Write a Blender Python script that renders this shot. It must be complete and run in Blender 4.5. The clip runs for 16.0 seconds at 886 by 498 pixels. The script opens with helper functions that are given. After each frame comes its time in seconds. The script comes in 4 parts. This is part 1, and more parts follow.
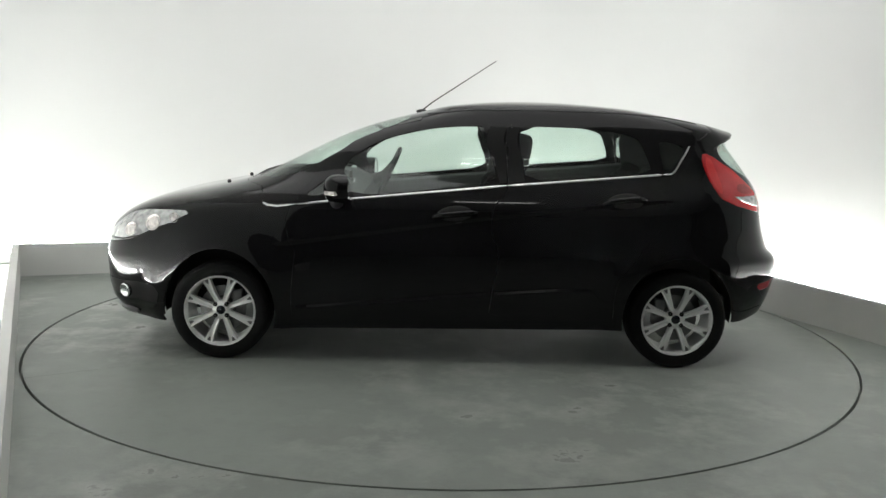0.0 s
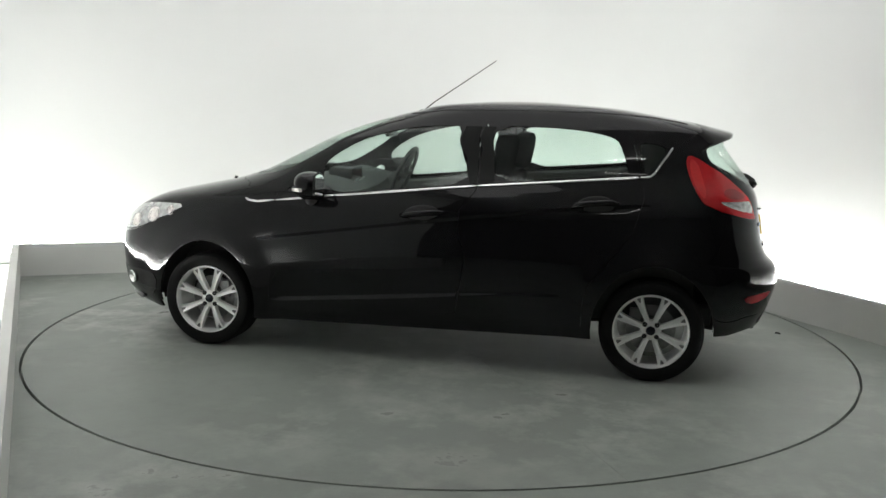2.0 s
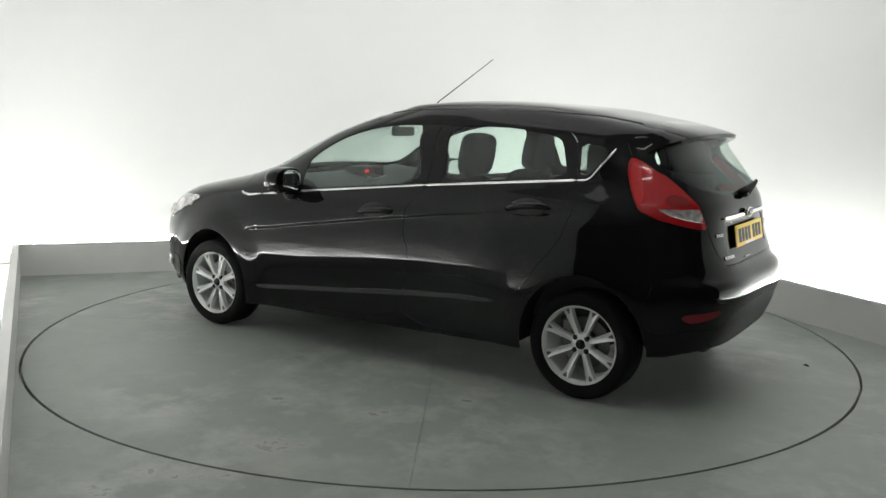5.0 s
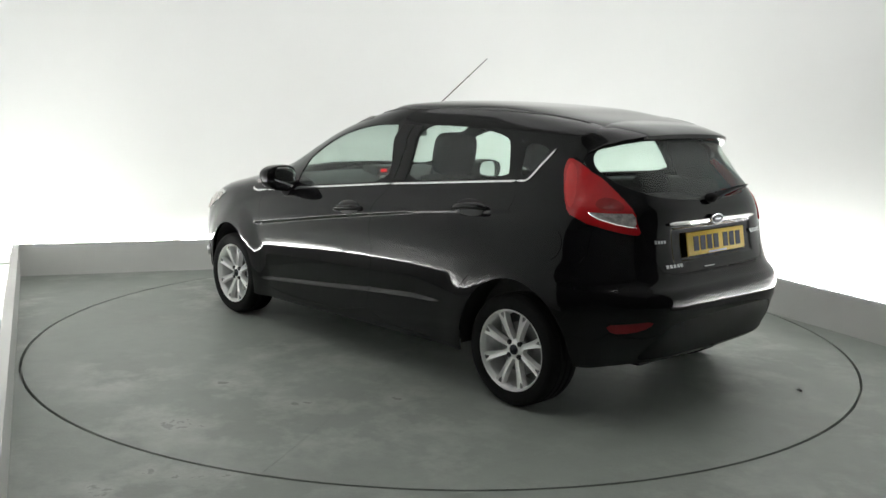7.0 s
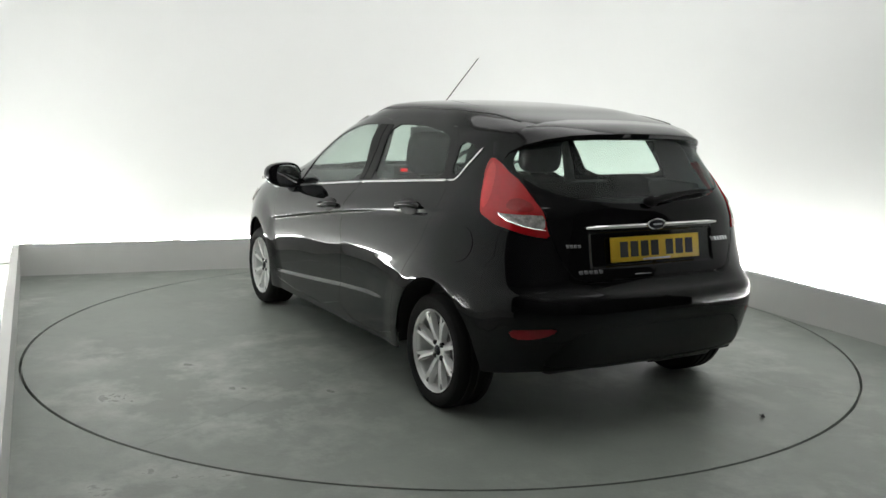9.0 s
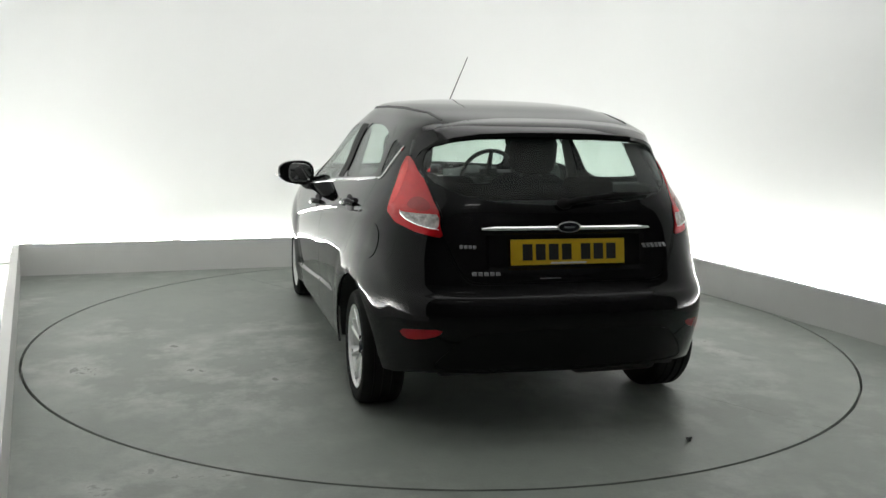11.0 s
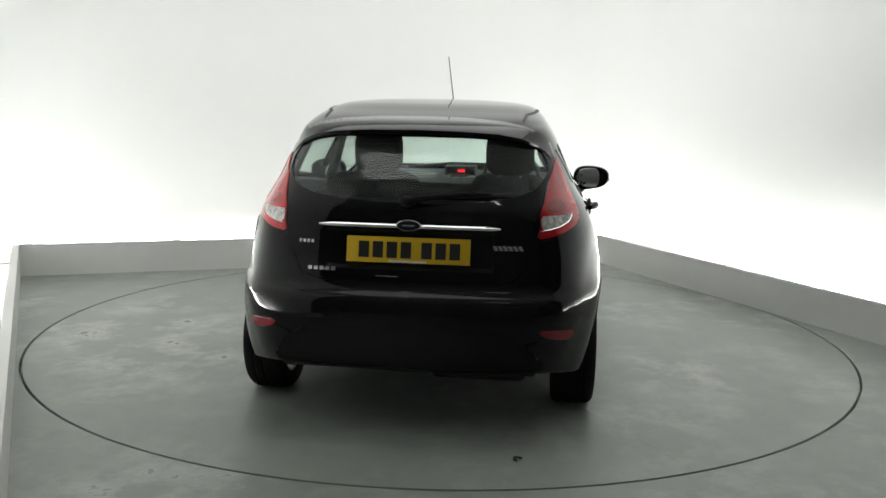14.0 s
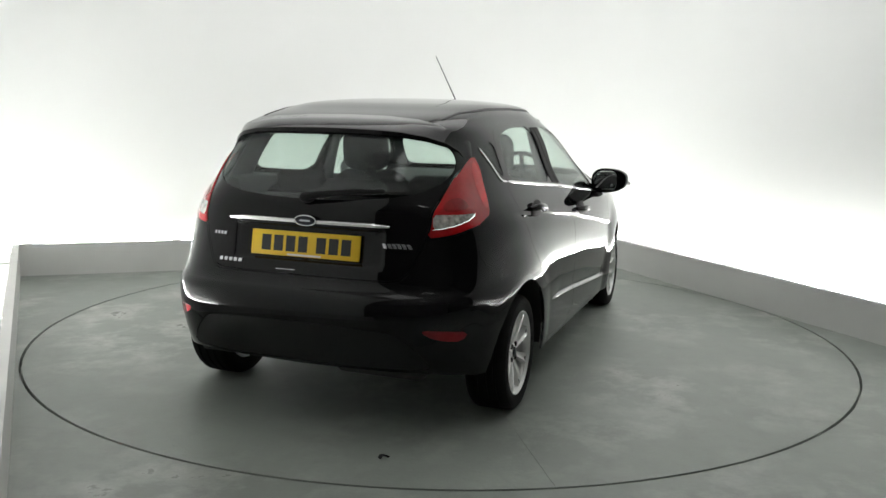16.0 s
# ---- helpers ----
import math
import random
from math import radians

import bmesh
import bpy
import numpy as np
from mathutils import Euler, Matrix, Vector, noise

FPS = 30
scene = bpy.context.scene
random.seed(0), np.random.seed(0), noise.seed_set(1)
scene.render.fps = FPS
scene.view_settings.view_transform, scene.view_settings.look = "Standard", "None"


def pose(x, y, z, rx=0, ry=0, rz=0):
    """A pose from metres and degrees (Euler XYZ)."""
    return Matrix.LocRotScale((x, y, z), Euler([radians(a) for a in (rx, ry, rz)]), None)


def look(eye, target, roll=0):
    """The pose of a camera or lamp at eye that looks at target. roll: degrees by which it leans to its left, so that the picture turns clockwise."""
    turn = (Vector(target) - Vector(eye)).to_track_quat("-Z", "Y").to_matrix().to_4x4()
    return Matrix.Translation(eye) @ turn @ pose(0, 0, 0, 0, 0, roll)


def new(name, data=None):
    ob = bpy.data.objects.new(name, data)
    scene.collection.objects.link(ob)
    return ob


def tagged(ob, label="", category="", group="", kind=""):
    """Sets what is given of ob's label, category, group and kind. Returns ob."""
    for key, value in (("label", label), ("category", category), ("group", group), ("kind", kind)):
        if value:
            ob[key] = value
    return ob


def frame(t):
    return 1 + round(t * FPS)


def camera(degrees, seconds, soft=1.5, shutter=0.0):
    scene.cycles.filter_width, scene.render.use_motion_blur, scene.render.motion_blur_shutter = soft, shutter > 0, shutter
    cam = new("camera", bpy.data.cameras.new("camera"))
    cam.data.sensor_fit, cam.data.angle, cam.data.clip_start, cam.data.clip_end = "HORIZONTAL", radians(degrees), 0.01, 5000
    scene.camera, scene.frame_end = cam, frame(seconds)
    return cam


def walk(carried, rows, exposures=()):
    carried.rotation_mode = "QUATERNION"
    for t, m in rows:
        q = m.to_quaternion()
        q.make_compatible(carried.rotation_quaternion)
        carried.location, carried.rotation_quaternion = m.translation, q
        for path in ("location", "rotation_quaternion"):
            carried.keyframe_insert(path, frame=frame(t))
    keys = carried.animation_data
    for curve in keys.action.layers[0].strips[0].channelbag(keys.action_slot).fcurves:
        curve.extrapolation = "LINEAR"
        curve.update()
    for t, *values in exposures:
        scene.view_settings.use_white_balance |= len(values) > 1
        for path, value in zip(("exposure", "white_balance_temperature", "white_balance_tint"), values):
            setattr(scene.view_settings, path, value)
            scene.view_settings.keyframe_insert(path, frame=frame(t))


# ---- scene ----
# ---------------------------------------------------------------- camera
EYE = (0.0, -5.459, 1.363)
PITCH = radians(-8.844)
AIM = (EYE[0] - 0.0005, EYE[1] + math.cos(PITCH), EYE[2] + math.sin(PITCH))
cam = camera(53.45, 16.0, soft=1.5)
STAND = look(EYE, AIM, 1.302)
walk(cam, [(0.0, STAND), (16.0, STAND)], exposures=[(0.0, 0.49), (8.0, 0.53), (16.0, 0.57)])

# ---------------------------------------------------------------- world and light
world = bpy.data.worlds.new("world")
scene.world = world
world.use_nodes = True
world.node_tree.nodes["Background"].inputs[0].default_value = (0.8, 0.9, 0.85, 1)
world.node_tree.nodes["Background"].inputs[1].default_value = 0.02
TUBE_GLOW, HALL_GLOW = 64.0, 7.0
# a wide dim diffuser stretched over the turntable
soft_data = bpy.data.lights.new("overhead_diffuser", "AREA")
soft_data.shape, soft_data.size, soft_data.size_y, soft_data.energy, soft_data.color = "RECTANGLE", 4.8, 4.8, 55, (1.0, 1.0, 0.985)
softbox = new("overhead_diffuser", soft_data)
softbox.matrix_world = pose(0.3, 0.2, 4.3, 0, 0, 20)
tagged(softbox, "wide soft overhead light above the turntable", "lamp")

# ---------------------------------------------------------------- materials
def material(name, color, rough=0.5, metal=0.0, coat=0.0, grain=None, bump=None, spec=None, dark=0.6, transmission=0.0, emit=None, ior=None):
    """A node material. grain: (scale, amount) of colour variation; bump: (scale, height)."""
    m = bpy.data.materials.new(name)
    m.use_nodes = True
    nt = m.node_tree
    b = nt.nodes["Principled BSDF"]
    b.inputs["Base Color"].default_value = (*color, 1)
    b.inputs["Roughness"].default_value = rough
    b.inputs["Metallic"].default_value = metal
    b.inputs["Coat Weight"].default_value = coat
    b.inputs["Coat Roughness"].default_value = 0.03
    b.inputs["Transmission Weight"].default_value = transmission
    if ior:
        b.inputs["IOR"].default_value = ior
    if spec is not None:
        b.inputs["Specular IOR Level"].default_value = spec
    if emit:
        b.inputs["Emission Color"].default_value = (*emit[:3], 1)
        b.inputs["Emission Strength"].default_value = emit[3]
    co = nt.nodes.new("ShaderNodeTexCoord")
    if grain:
        fine = nt.nodes.new("ShaderNodeTexNoise")
        fine.inputs["Scale"].default_value = grain[0]
        fine.inputs["Detail"].default_value = 6
        broad = nt.nodes.new("ShaderNodeTexNoise")
        broad.inputs["Scale"].default_value = grain[0] / 9
        broad.inputs["Detail"].default_value = 3
        mix = nt.nodes.new("ShaderNodeMath")
        mix.operation = "MULTIPLY"
        nt.links.new(co.outputs["Object"], fine.inputs["Vector"])
        nt.links.new(co.outputs["Object"], broad.inputs["Vector"])
        nt.links.new(fine.outputs["Fac"], mix.inputs[0])
        nt.links.new(broad.outputs["Fac"], mix.inputs[1])
        ramp = nt.nodes.new("ShaderNodeMapRange")
        ramp.inputs["From Min"].default_value, ramp.inputs["From Max"].default_value = 0.12, 0.4
        ramp.inputs["To Min"].default_value, ramp.inputs["To Max"].default_value = 0, grain[1]
        nt.links.new(mix.outputs[0], ramp.inputs["Value"])
        c = nt.nodes.new("ShaderNodeMix")
        c.data_type = "RGBA"
        c.inputs["A"].default_value = (*color, 1)
        c.inputs["B"].default_value = (*[v * dark for v in color], 1)
        nt.links.new(ramp.outputs[0], c.inputs["Factor"])
        nt.links.new(c.outputs["Result"], b.inputs["Base Color"])
    if bump:
        bn = nt.nodes.new("ShaderNodeTexNoise")
        bn.inputs["Scale"].default_value = bump[0]
        bn.inputs["Detail"].default_value = 4
        bp = nt.nodes.new("ShaderNodeBump")
        bp.inputs["Strength"].default_value = 0.5
        bp.inputs["Distance"].default_value = bump[1]
        nt.links.new(co.outputs["Object"], bn.inputs["Vector"])
        nt.links.new(bn.outputs["Fac"], bp.inputs["Height"])
        nt.links.new(bp.outputs["Normal"], b.inputs["Normal"])
    return m


def glass(name, tint, rough=0.0, gloss=1.0):
    """A thin pane: straight see-through of the tint, with a clear reflection."""
    m = bpy.data.materials.new(name)
    m.use_nodes = True
    nt = m.node_tree
    nt.nodes.remove(nt.nodes["Principled BSDF"])
    out = nt.nodes["Material Output"]
    tr = nt.nodes.new("ShaderNodeBsdfTransparent")
    tr.inputs[0].default_value = (*tint, 1)
    gl = nt.nodes.new("ShaderNodeBsdfGlossy")
    gl.inputs["Roughness"].default_value = rough
    # gloss rises towards grazing, the same from both faces of the pane
    fr = nt.nodes.new("ShaderNodeLayerWeight")
    fr.inputs[0].default_value = 0.5
    p5 = nt.nodes.new("ShaderNodeMath")
    p5.operation = "POWER"
    p5.inputs[1].default_value = 5.0
    nt.links.new(fr.outputs["Facing"], p5.inputs[0])
    k = nt.nodes.new("ShaderNodeMapRange")
    k.inputs["To Min"].default_value, k.inputs["To Max"].default_value = 0.045 * gloss, 0.6 * gloss
    nt.links.new(p5.outputs[0], k.inputs["Value"])
    mx = nt.nodes.new("ShaderNodeMixShader")
    nt.links.new(k.outputs[0], mx.inputs[0])
    nt.links.new(tr.outputs[0], mx.inputs[1])
    nt.links.new(gl.outputs[0], mx.inputs[2])
    nt.links.new(mx.outputs[0], out.inputs[0])
    return m


def floor_material(name, seed):
    """Painted grey-green concrete: cloudy, scuffed, with worn patches whose sheen is painted pale, and tyre dust."""
    m = bpy.data.materials.new(name)
    m.use_nodes = True
    nt = m.node_tree
    b = nt.nodes["Principled BSDF"]
    co = nt.nodes.new("ShaderNodeTexCoord")
    mp = nt.nodes.new("ShaderNodeMapping")
    mp.inputs["Location"].default_value = (seed, seed * 0.7, 0)
    nt.links.new(co.outputs["Object"], mp.inputs[0])

    def noise_node(scale, detail, rough=0.6):
        n = nt.nodes.new("ShaderNodeTexNoise")
        n.inputs["Scale"].default_value, n.inputs["Detail"].default_value, n.inputs["Roughness"].default_value = scale, detail, rough
        nt.links.new(mp.outputs[0], n.inputs["Vector"])
        return n.outputs["Fac"]

    def ramp(v, a, c):
        r = nt.nodes.new("ShaderNodeMapRange")
        r.inputs["From Min"].default_value, r.inputs["From Max"].default_value = a, c
        nt.links.new(v, r.inputs["Value"])
        return r.outputs[0]

    def mix(f, a, c):
        x = nt.nodes.new("ShaderNodeMix")
        x.data_type = "RGBA"
        nt.links.new(f, x.inputs["Factor"])
        for sock, v in (("A", a), ("B", c)):
            if isinstance(v, tuple):
                x.inputs[sock].default_value = (*v, 1)
            else:
                nt.links.new(v, x.inputs[sock])
        return x.outputs["Result"]

    def times(a, k):
        x = nt.nodes.new("ShaderNodeMath")
        x.operation = "MULTIPLY"
        nt.links.new(a, x.inputs[0])
        if isinstance(k, float):
            x.inputs[1].default_value = k
        else:
            nt.links.new(k, x.inputs[1])
        return x.outputs[0]

    base = mix(ramp(noise_node(0.9, 4), 0.35, 0.7), FLOOR_A, FLOOR_B)
    base = mix(times(ramp(noise_node(9, 6, 0.65), 0.48, 0.85), 0.5), base, FLOOR_C)
    # worn, polished patches: glossier than the paint, the wall's sheen on them painted in paler
    worn = times(ramp(noise_node(3.1, 8, 0.66), 0.46, 0.68), ramp(noise_node(0.7, 3), 0.42, 0.62))
    base = mix(times(worn, 0.7), base, FLOOR_WORN_SHEEN)
    dust = times(ramp(noise_node(1.4, 4, 0.55), 0.50, 0.85), 0.4)
    base = mix(dust, base, FLOOR_E)
    nt.links.new(base, b.inputs["Base Color"])
    rr = nt.nodes.new("ShaderNodeMapRange")
    rr.inputs["To Min"].default_value, rr.inputs["To Max"].default_value = 0.46, 0.20
    nt.links.new(worn, rr.inputs["Value"])
    nt.links.new(rr.outputs[0], b.inputs["Roughness"])
    bp = nt.nodes.new("ShaderNodeBump")
    bp.inputs["Strength"].default_value, bp.inputs["Distance"].default_value = 0.25, 0.004
    nt.links.new(noise_node(60, 5), bp.inputs["Height"])
    nt.links.new(bp.outputs[0], b.inputs["Normal"])
    return m


FLOOR_E = (0.19, 0.19, 0.17)
FLOOR_A, FLOOR_B, FLOOR_C, FLOOR_WORN_SHEEN = (0.238, 0.263, 0.236), (0.270, 0.294, 0.266), (0.195, 0.213, 0.192), (0.47, 0.485, 0.45)
M_FLOOR = floor_material("painted_concrete", 3.0)
M_DISC = floor_material("turntable_paint", 11.0)
M_WALL = material("white_cyclorama_paint", (0.86, 0.87, 0.86), 0.7, grain=(1.5, 0.3), dark=0.96, bump=(40, 0.001))
M_PLINTH = material("grey_painted_plinth", (0.72, 0.72, 0.70), 0.6, grain=(6, 0.5), dark=0.9, bump=(80, 0.0008))
M_DARKROOM = material("grey_hall_wall", (0.25, 0.252, 0.246), 0.8, grain=(2, 0.5), bump=(30, 0.002))
M_STRIP = material("lamp_tube_glow", (0.9, 0.9, 0.9), 0.5, emit=(1.0, 1.0, 0.98, TUBE_GLOW))
M_CEILING = material("grey_ceiling_paint", (0.50, 0.50, 0.50), 0.8, grain=(2, 0.4), bump=(30, 0.002))
M_HALL = material("hall_tube_glow", (0.9, 0.9, 0.9), 0.5, emit=(1.0, 1.0, 0.97, HALL_GLOW))
M_GAP = material("dark_joint", (0.012, 0.012, 0.012), 0.7)
M_PAINT = material("black_car_paint", (0.005, 0.005, 0.0055), 0.4, coat=1.0, spec=0.0, grain=(300, 0.4), dark=0.7)
M_PAINT.node_tree.nodes["Principled BSDF"].inputs["Coat IOR"].default_value = 1.345
M_BLACK = material("black_plastic", (0.018, 0.018, 0.019), 0.5, grain=(60, 0.6), bump=(700, 0.0004))
M_GLOSSBLACK = material("gloss_black_trim", (0.008, 0.008, 0.008), 0.12)
M_RUBBER = material("tyre_rubber", (0.009, 0.009, 0.009), 0.75, spec=0.16, grain=(25, 0.6), dark=0.6, bump=(300, 0.0006))
M_ALLOY = material("silver_alloy", (0.88, 0.88, 0.87), 0.30, metal=0.35, grain=(40, 0.3), dark=0.85)
M_STEEL = material("dull_steel", (0.25, 0.25, 0.25), 0.45, metal=0.9, grain=(60, 0.6))
M_CHROME = material("chrome", (0.85, 0.85, 0.85), 0.08, metal=1.0)
M_GLASS = glass("tinted_window_glass", (0.905, 0.955, 0.93))
M_DARKGLASS = glass("dark_quarter_glass", (0.62, 0.66, 0.64))
M_MATT = material("matt_black_film", (0.010, 0.010, 0.010), 0.55, spec=0.2, grain=(90, 0.4))
M_RED = material("red_lamp_lens", (0.52, 0.006, 0.010), 0.10, coat=0.6, grain=(26, 0.5), dark=0.65)
M_REDPALE = material("pale_red_lens", (0.66, 0.018, 0.020), 0.16, coat=0.5, grain=(90, 0.5), dark=0.75, bump=(120, 0.002))
M_REDDEEP = material("deep_red_bulb_shade", (0.34, 0.004, 0.007), 0.10, coat=0.6, grain=(60, 0.6), dark=0.6)
M_CLEAR = material("clear_lamp_lens", (0.90, 0.85, 0.82), 0.15, metal=0.2, grain=(45, 1.0), dark=0.3, bump=(60, 0.006))
M_REFLECTOR = material("dark_red_reflector", (0.28, 0.005, 0.011), 0.25, coat=0.0, grain=(200, 0.4))
M_STOP = material("dark_stop_lens", (0.16, 0.004, 0.008), 0.25, grain=(60, 0.4))
M_PLATE = material("yellow_number_plate", (0.80, 0.52, 0.02), 0.35, grain=(20, 0.3), dark=0.9)
M_INK = material("black_plate_ink", (0.012, 0.012, 0.012), 0.5)
M_BADGE = material("silver_badge", (0.6, 0.61, 0.63), 0.22, metal=0.9)
M_FABRIC = material("charcoal_seat_cloth", (0.018, 0.018, 0.020), 0.95, spec=0.05, grain=(60, 0.6))
M_CABIN = material("dark_cabin_plastic", (0.085, 0.086, 0.087), 0.65, spec=0.3, grain=(50, 0.6), bump=(500, 0.0005))
M_LINING = material("pale_roof_lining", (0.30, 0.30, 0.29), 0.9, grain=(40, 0.4), bump=(200, 0.001))
M_PAPER = material("white_paper", (0.75, 0.75, 0.74), 0.7, grain=(30, 0.2), dark=0.92)
M_MIRROR = material("mirror_glass", (0.8, 0.82, 0.82), 0.02, metal=1.0)


# ---------------------------------------------------------------- mesh helpers
def mesh_object(name, verts, faces, mat, parent=None, label="", smooth=True, normals=None):
    me = bpy.data.meshes.new(name)
    me.from_pydata([tuple(v) for v in verts], [], [tuple(f) for f in faces])
    me.materials.append(mat)
    if smooth:
        me.polygons.foreach_set("use_smooth", [True] * len(me.polygons))
    me.update()
    if normals is not None:
        me.normals_split_custom_set_from_vertices([tuple(n) for n in normals])
    ob = new(name, me)
    if parent:
        ob.parent = parent
    if label:
        tagged(ob, label)
    return ob


def part(name, bm, mat, parent, label="", smooth=True):
    """Links a bmesh as one mesh object under a thing or a part."""
    bmesh.ops.recalc_face_normals(bm, faces=bm.faces)
    me = bpy.data.meshes.new(name)
    bm.to_mesh(me)
    bm.free()
    for mt in (mat if isinstance(mat, (list, tuple)) else [mat]):
        me.materials.append(mt)
    if smooth:
        me.polygons.foreach_set("use_smooth", [True] * len(me.polygons))
        me.set_sharp_from_angle(angle=radians(38))
    ob = new(name, me)
    if parent:
        ob.parent = parent
    if label:
        tagged(ob, label)
    return ob


def box(bm, centre, size, bevel=0.0, rot=None, segments=2):
    r = bmesh.ops.create_cube(bm, size=1.0)
    vs = r["verts"]
    bmesh.ops.scale(bm, vec=size, verts=vs)
    if bevel:
        es = list({e for v in vs for e in v.link_edges})
        r = bmesh.ops.bevel(bm, geom=es, offset=bevel, segments=segments, profile=0.6, affect="EDGES")
        vs = list({v for f in r["faces"] for v in f.verts} | {v for v in vs if v.is_valid})
    m = Matrix.Translation(centre) @ (rot.to_matrix().to_4x4() if rot else Matrix())
    bmesh.ops.transform(bm, matrix=m, verts=vs)
    return vs


def tube(bm, path, radius, sides=10, closed=False):
    """A tube along a path of points; radius a number or one for each point."""
    pts = [Vector(p) for p in path]
    n = len(pts)
    rad = radius if isinstance(radius, (list, tuple)) else [radius] * n
    rings, side = [], None
    for i, p in enumerate(pts):
        a = pts[(i - 1) % n] if closed or i else p
        c = pts[(i + 1) % n] if closed or i < n - 1 else p
        d = (c - a).normalized()
        if side is None:
            side = d.orthogonal().normalized()
        side = (side - d * side.dot(d)).normalized()
        up = d.cross(side)
        rings.append([bm.verts.new(p + rad[i] * (math.cos(k * 2 * math.pi / sides) * side + math.sin(k * 2 * math.pi / sides) * up)) for k in range(sides)])
    for i in range(n if closed else n - 1):
        a, c = rings[i], rings[(i + 1) % n]
        for k in range(sides):
            bm.faces.new((a[k], a[(k + 1) % sides], c[(k + 1) % sides], c[k]))
    if not closed:
        bm.faces.new(rings[0][::-1])
        bm.faces.new(rings[-1])


def pad(bm, centre, size, rot=None, square=0.5, seg=28):
    """A soft upholstered pad: a ball squared off."""
    vs = bmesh.ops.create_uvsphere(bm, u_segments=seg, v_segments=seg // 2, radius=1.0)["verts"]
    f = lambda a: math.copysign(abs(a) ** square, a)
    for v in vs:
        v.co = Vector((f(v.co.x) * size[0] / 2, f(v.co.y) * size[1] / 2, f(v.co.z) * size[2] / 2))
    bmesh.ops.transform(bm, matrix=Matrix.Translation(centre) @ (rot.to_matrix().to_4x4() if rot else Matrix()), verts=vs)
    return vs


def lathe(bm, profile, steps=48, axis="Y", loop=False):
    """Turns a profile of (radius, along) round an axis."""
    rings = []
    for k in range(steps):
        a = 2 * math.pi * k / steps
        c, s = math.cos(a), math.sin(a)
        ring = []
        for r, h in profile:
            ring.append(bm.verts.new((r * c, h, r * s) if axis == "Y" else (r * c, r * s, h)))
        rings.append(ring)
    for k in range(steps):
        a, b = rings[k], rings[(k + 1) % steps]
        for i in range(len(profile) if loop else len(profile) - 1):
            j = (i + 1) % len(profile)
            bm.faces.new((a[i], a[j], b[j], b[i]))


def thing(name, label, category, kind="", group=""):
    return tagged(new(name), label, category, group, kind)


# ---------------------------------------------------------------- the studio
# corners of the plinth's inner face: south-west, north-west, north-east, south-east
PLINTH_LINE = [(-1.173, -3.271), (-3.351, 1.394), (1.303, 3.04), (3.771, -2.541)]
PLINTH_H, PLINTH_T, TROUGH, WALL_H = 0.254, 0.05, 0.36, 4.598


def beside(line, d):
    """The line moved outwards by d, its corners kept."""
    q = [Vector((*c, 0)) for c in line]
    n = []
    for a, b in zip(q[:-1], q[1:]):
        t = (b - a).normalized()
        n.append(Vector((-t.y, t.x, 0)))
    out = [q[0] + n[0] * d]
    for i in range(1, len(q) - 1):
        m = (n[i - 1] + n[i]).normalized()
        out.append(q[i] + m * (d / m.dot(n[i])))
    out.append(q[-1] + n[-1] * d)
    return [(c.x, c.y) for c in out]


def filleted(line, r, steps=14):
    """The line with its inner corners swept round."""
    q = [Vector((*c, 0)) for c in line]
    out = [q[0]]
    for i in range(1, len(q) - 1):
        a, b = (q[i - 1] - q[i]).normalized(), (q[i + 1] - q[i]).normalized()
        half = a.angle(b) / 2
        cut = r / math.tan(half)
        c = q[i] + (a + b).normalized() * (r / math.sin(half))
        p0, p1 = q[i] + a * cut - c, q[i] + b * cut - c
        for k in range(steps + 1):
            out.append(c + p0.slerp(p1, k / steps))
    out.append(q[-1])
    return [(c.x, c.y) for c in out]


def dense(line, step=0.3):
    out = []
    for a, b in zip(line[:-1], line[1:]):
        k = max(1, int(math.hypot(b[0] - a[0], b[1] - a[1]) / step))
        out += [(a[0] + (b[0] - a[0]) * j / k, a[1] + (b[1] - a[1]) * j / k) for j in range(k)]
    return out + [line[-1]]


def outwards(line):
    """The outward direction at each point of a line."""
    out = []
    for i in range(len(line)):
        a, b = line[max(i - 1, 0)], line[min(i + 1, len(line) - 1)]
        d = math.hypot(b[0] - a[0], b[1] - a[1])
        out.append((-(b[1] - a[1]) / d, (b[0] - a[0]) / d))
    return out


def strip(name, inner, outer, z0, z1, mat, label, category):
    """A standing strip with thickness between two runs of points."""
    bm = bmesh.new()
    n = len(inner)
    lo_i, hi_i, lo_o, hi_o = [[bm.verts.new((*p, z)) for p in run] for run in (inner, outer) for z in (z0, z1)]
    for k in range(n - 1):
        for a, b in ((lo_i, hi_i), (hi_i, hi_o), (hi_o, lo_o), (lo_o, lo_i)):
            bm.faces.new((a[k], a[k + 1], b[k + 1], b[k]))
    for k in (0, n - 1):
        bm.faces.new((lo_i[k], hi_i[k], hi_o[k], lo_o[k]))
    ob = part(name, bm, mat, None)
    return tagged(ob, label, category, kind="structure")


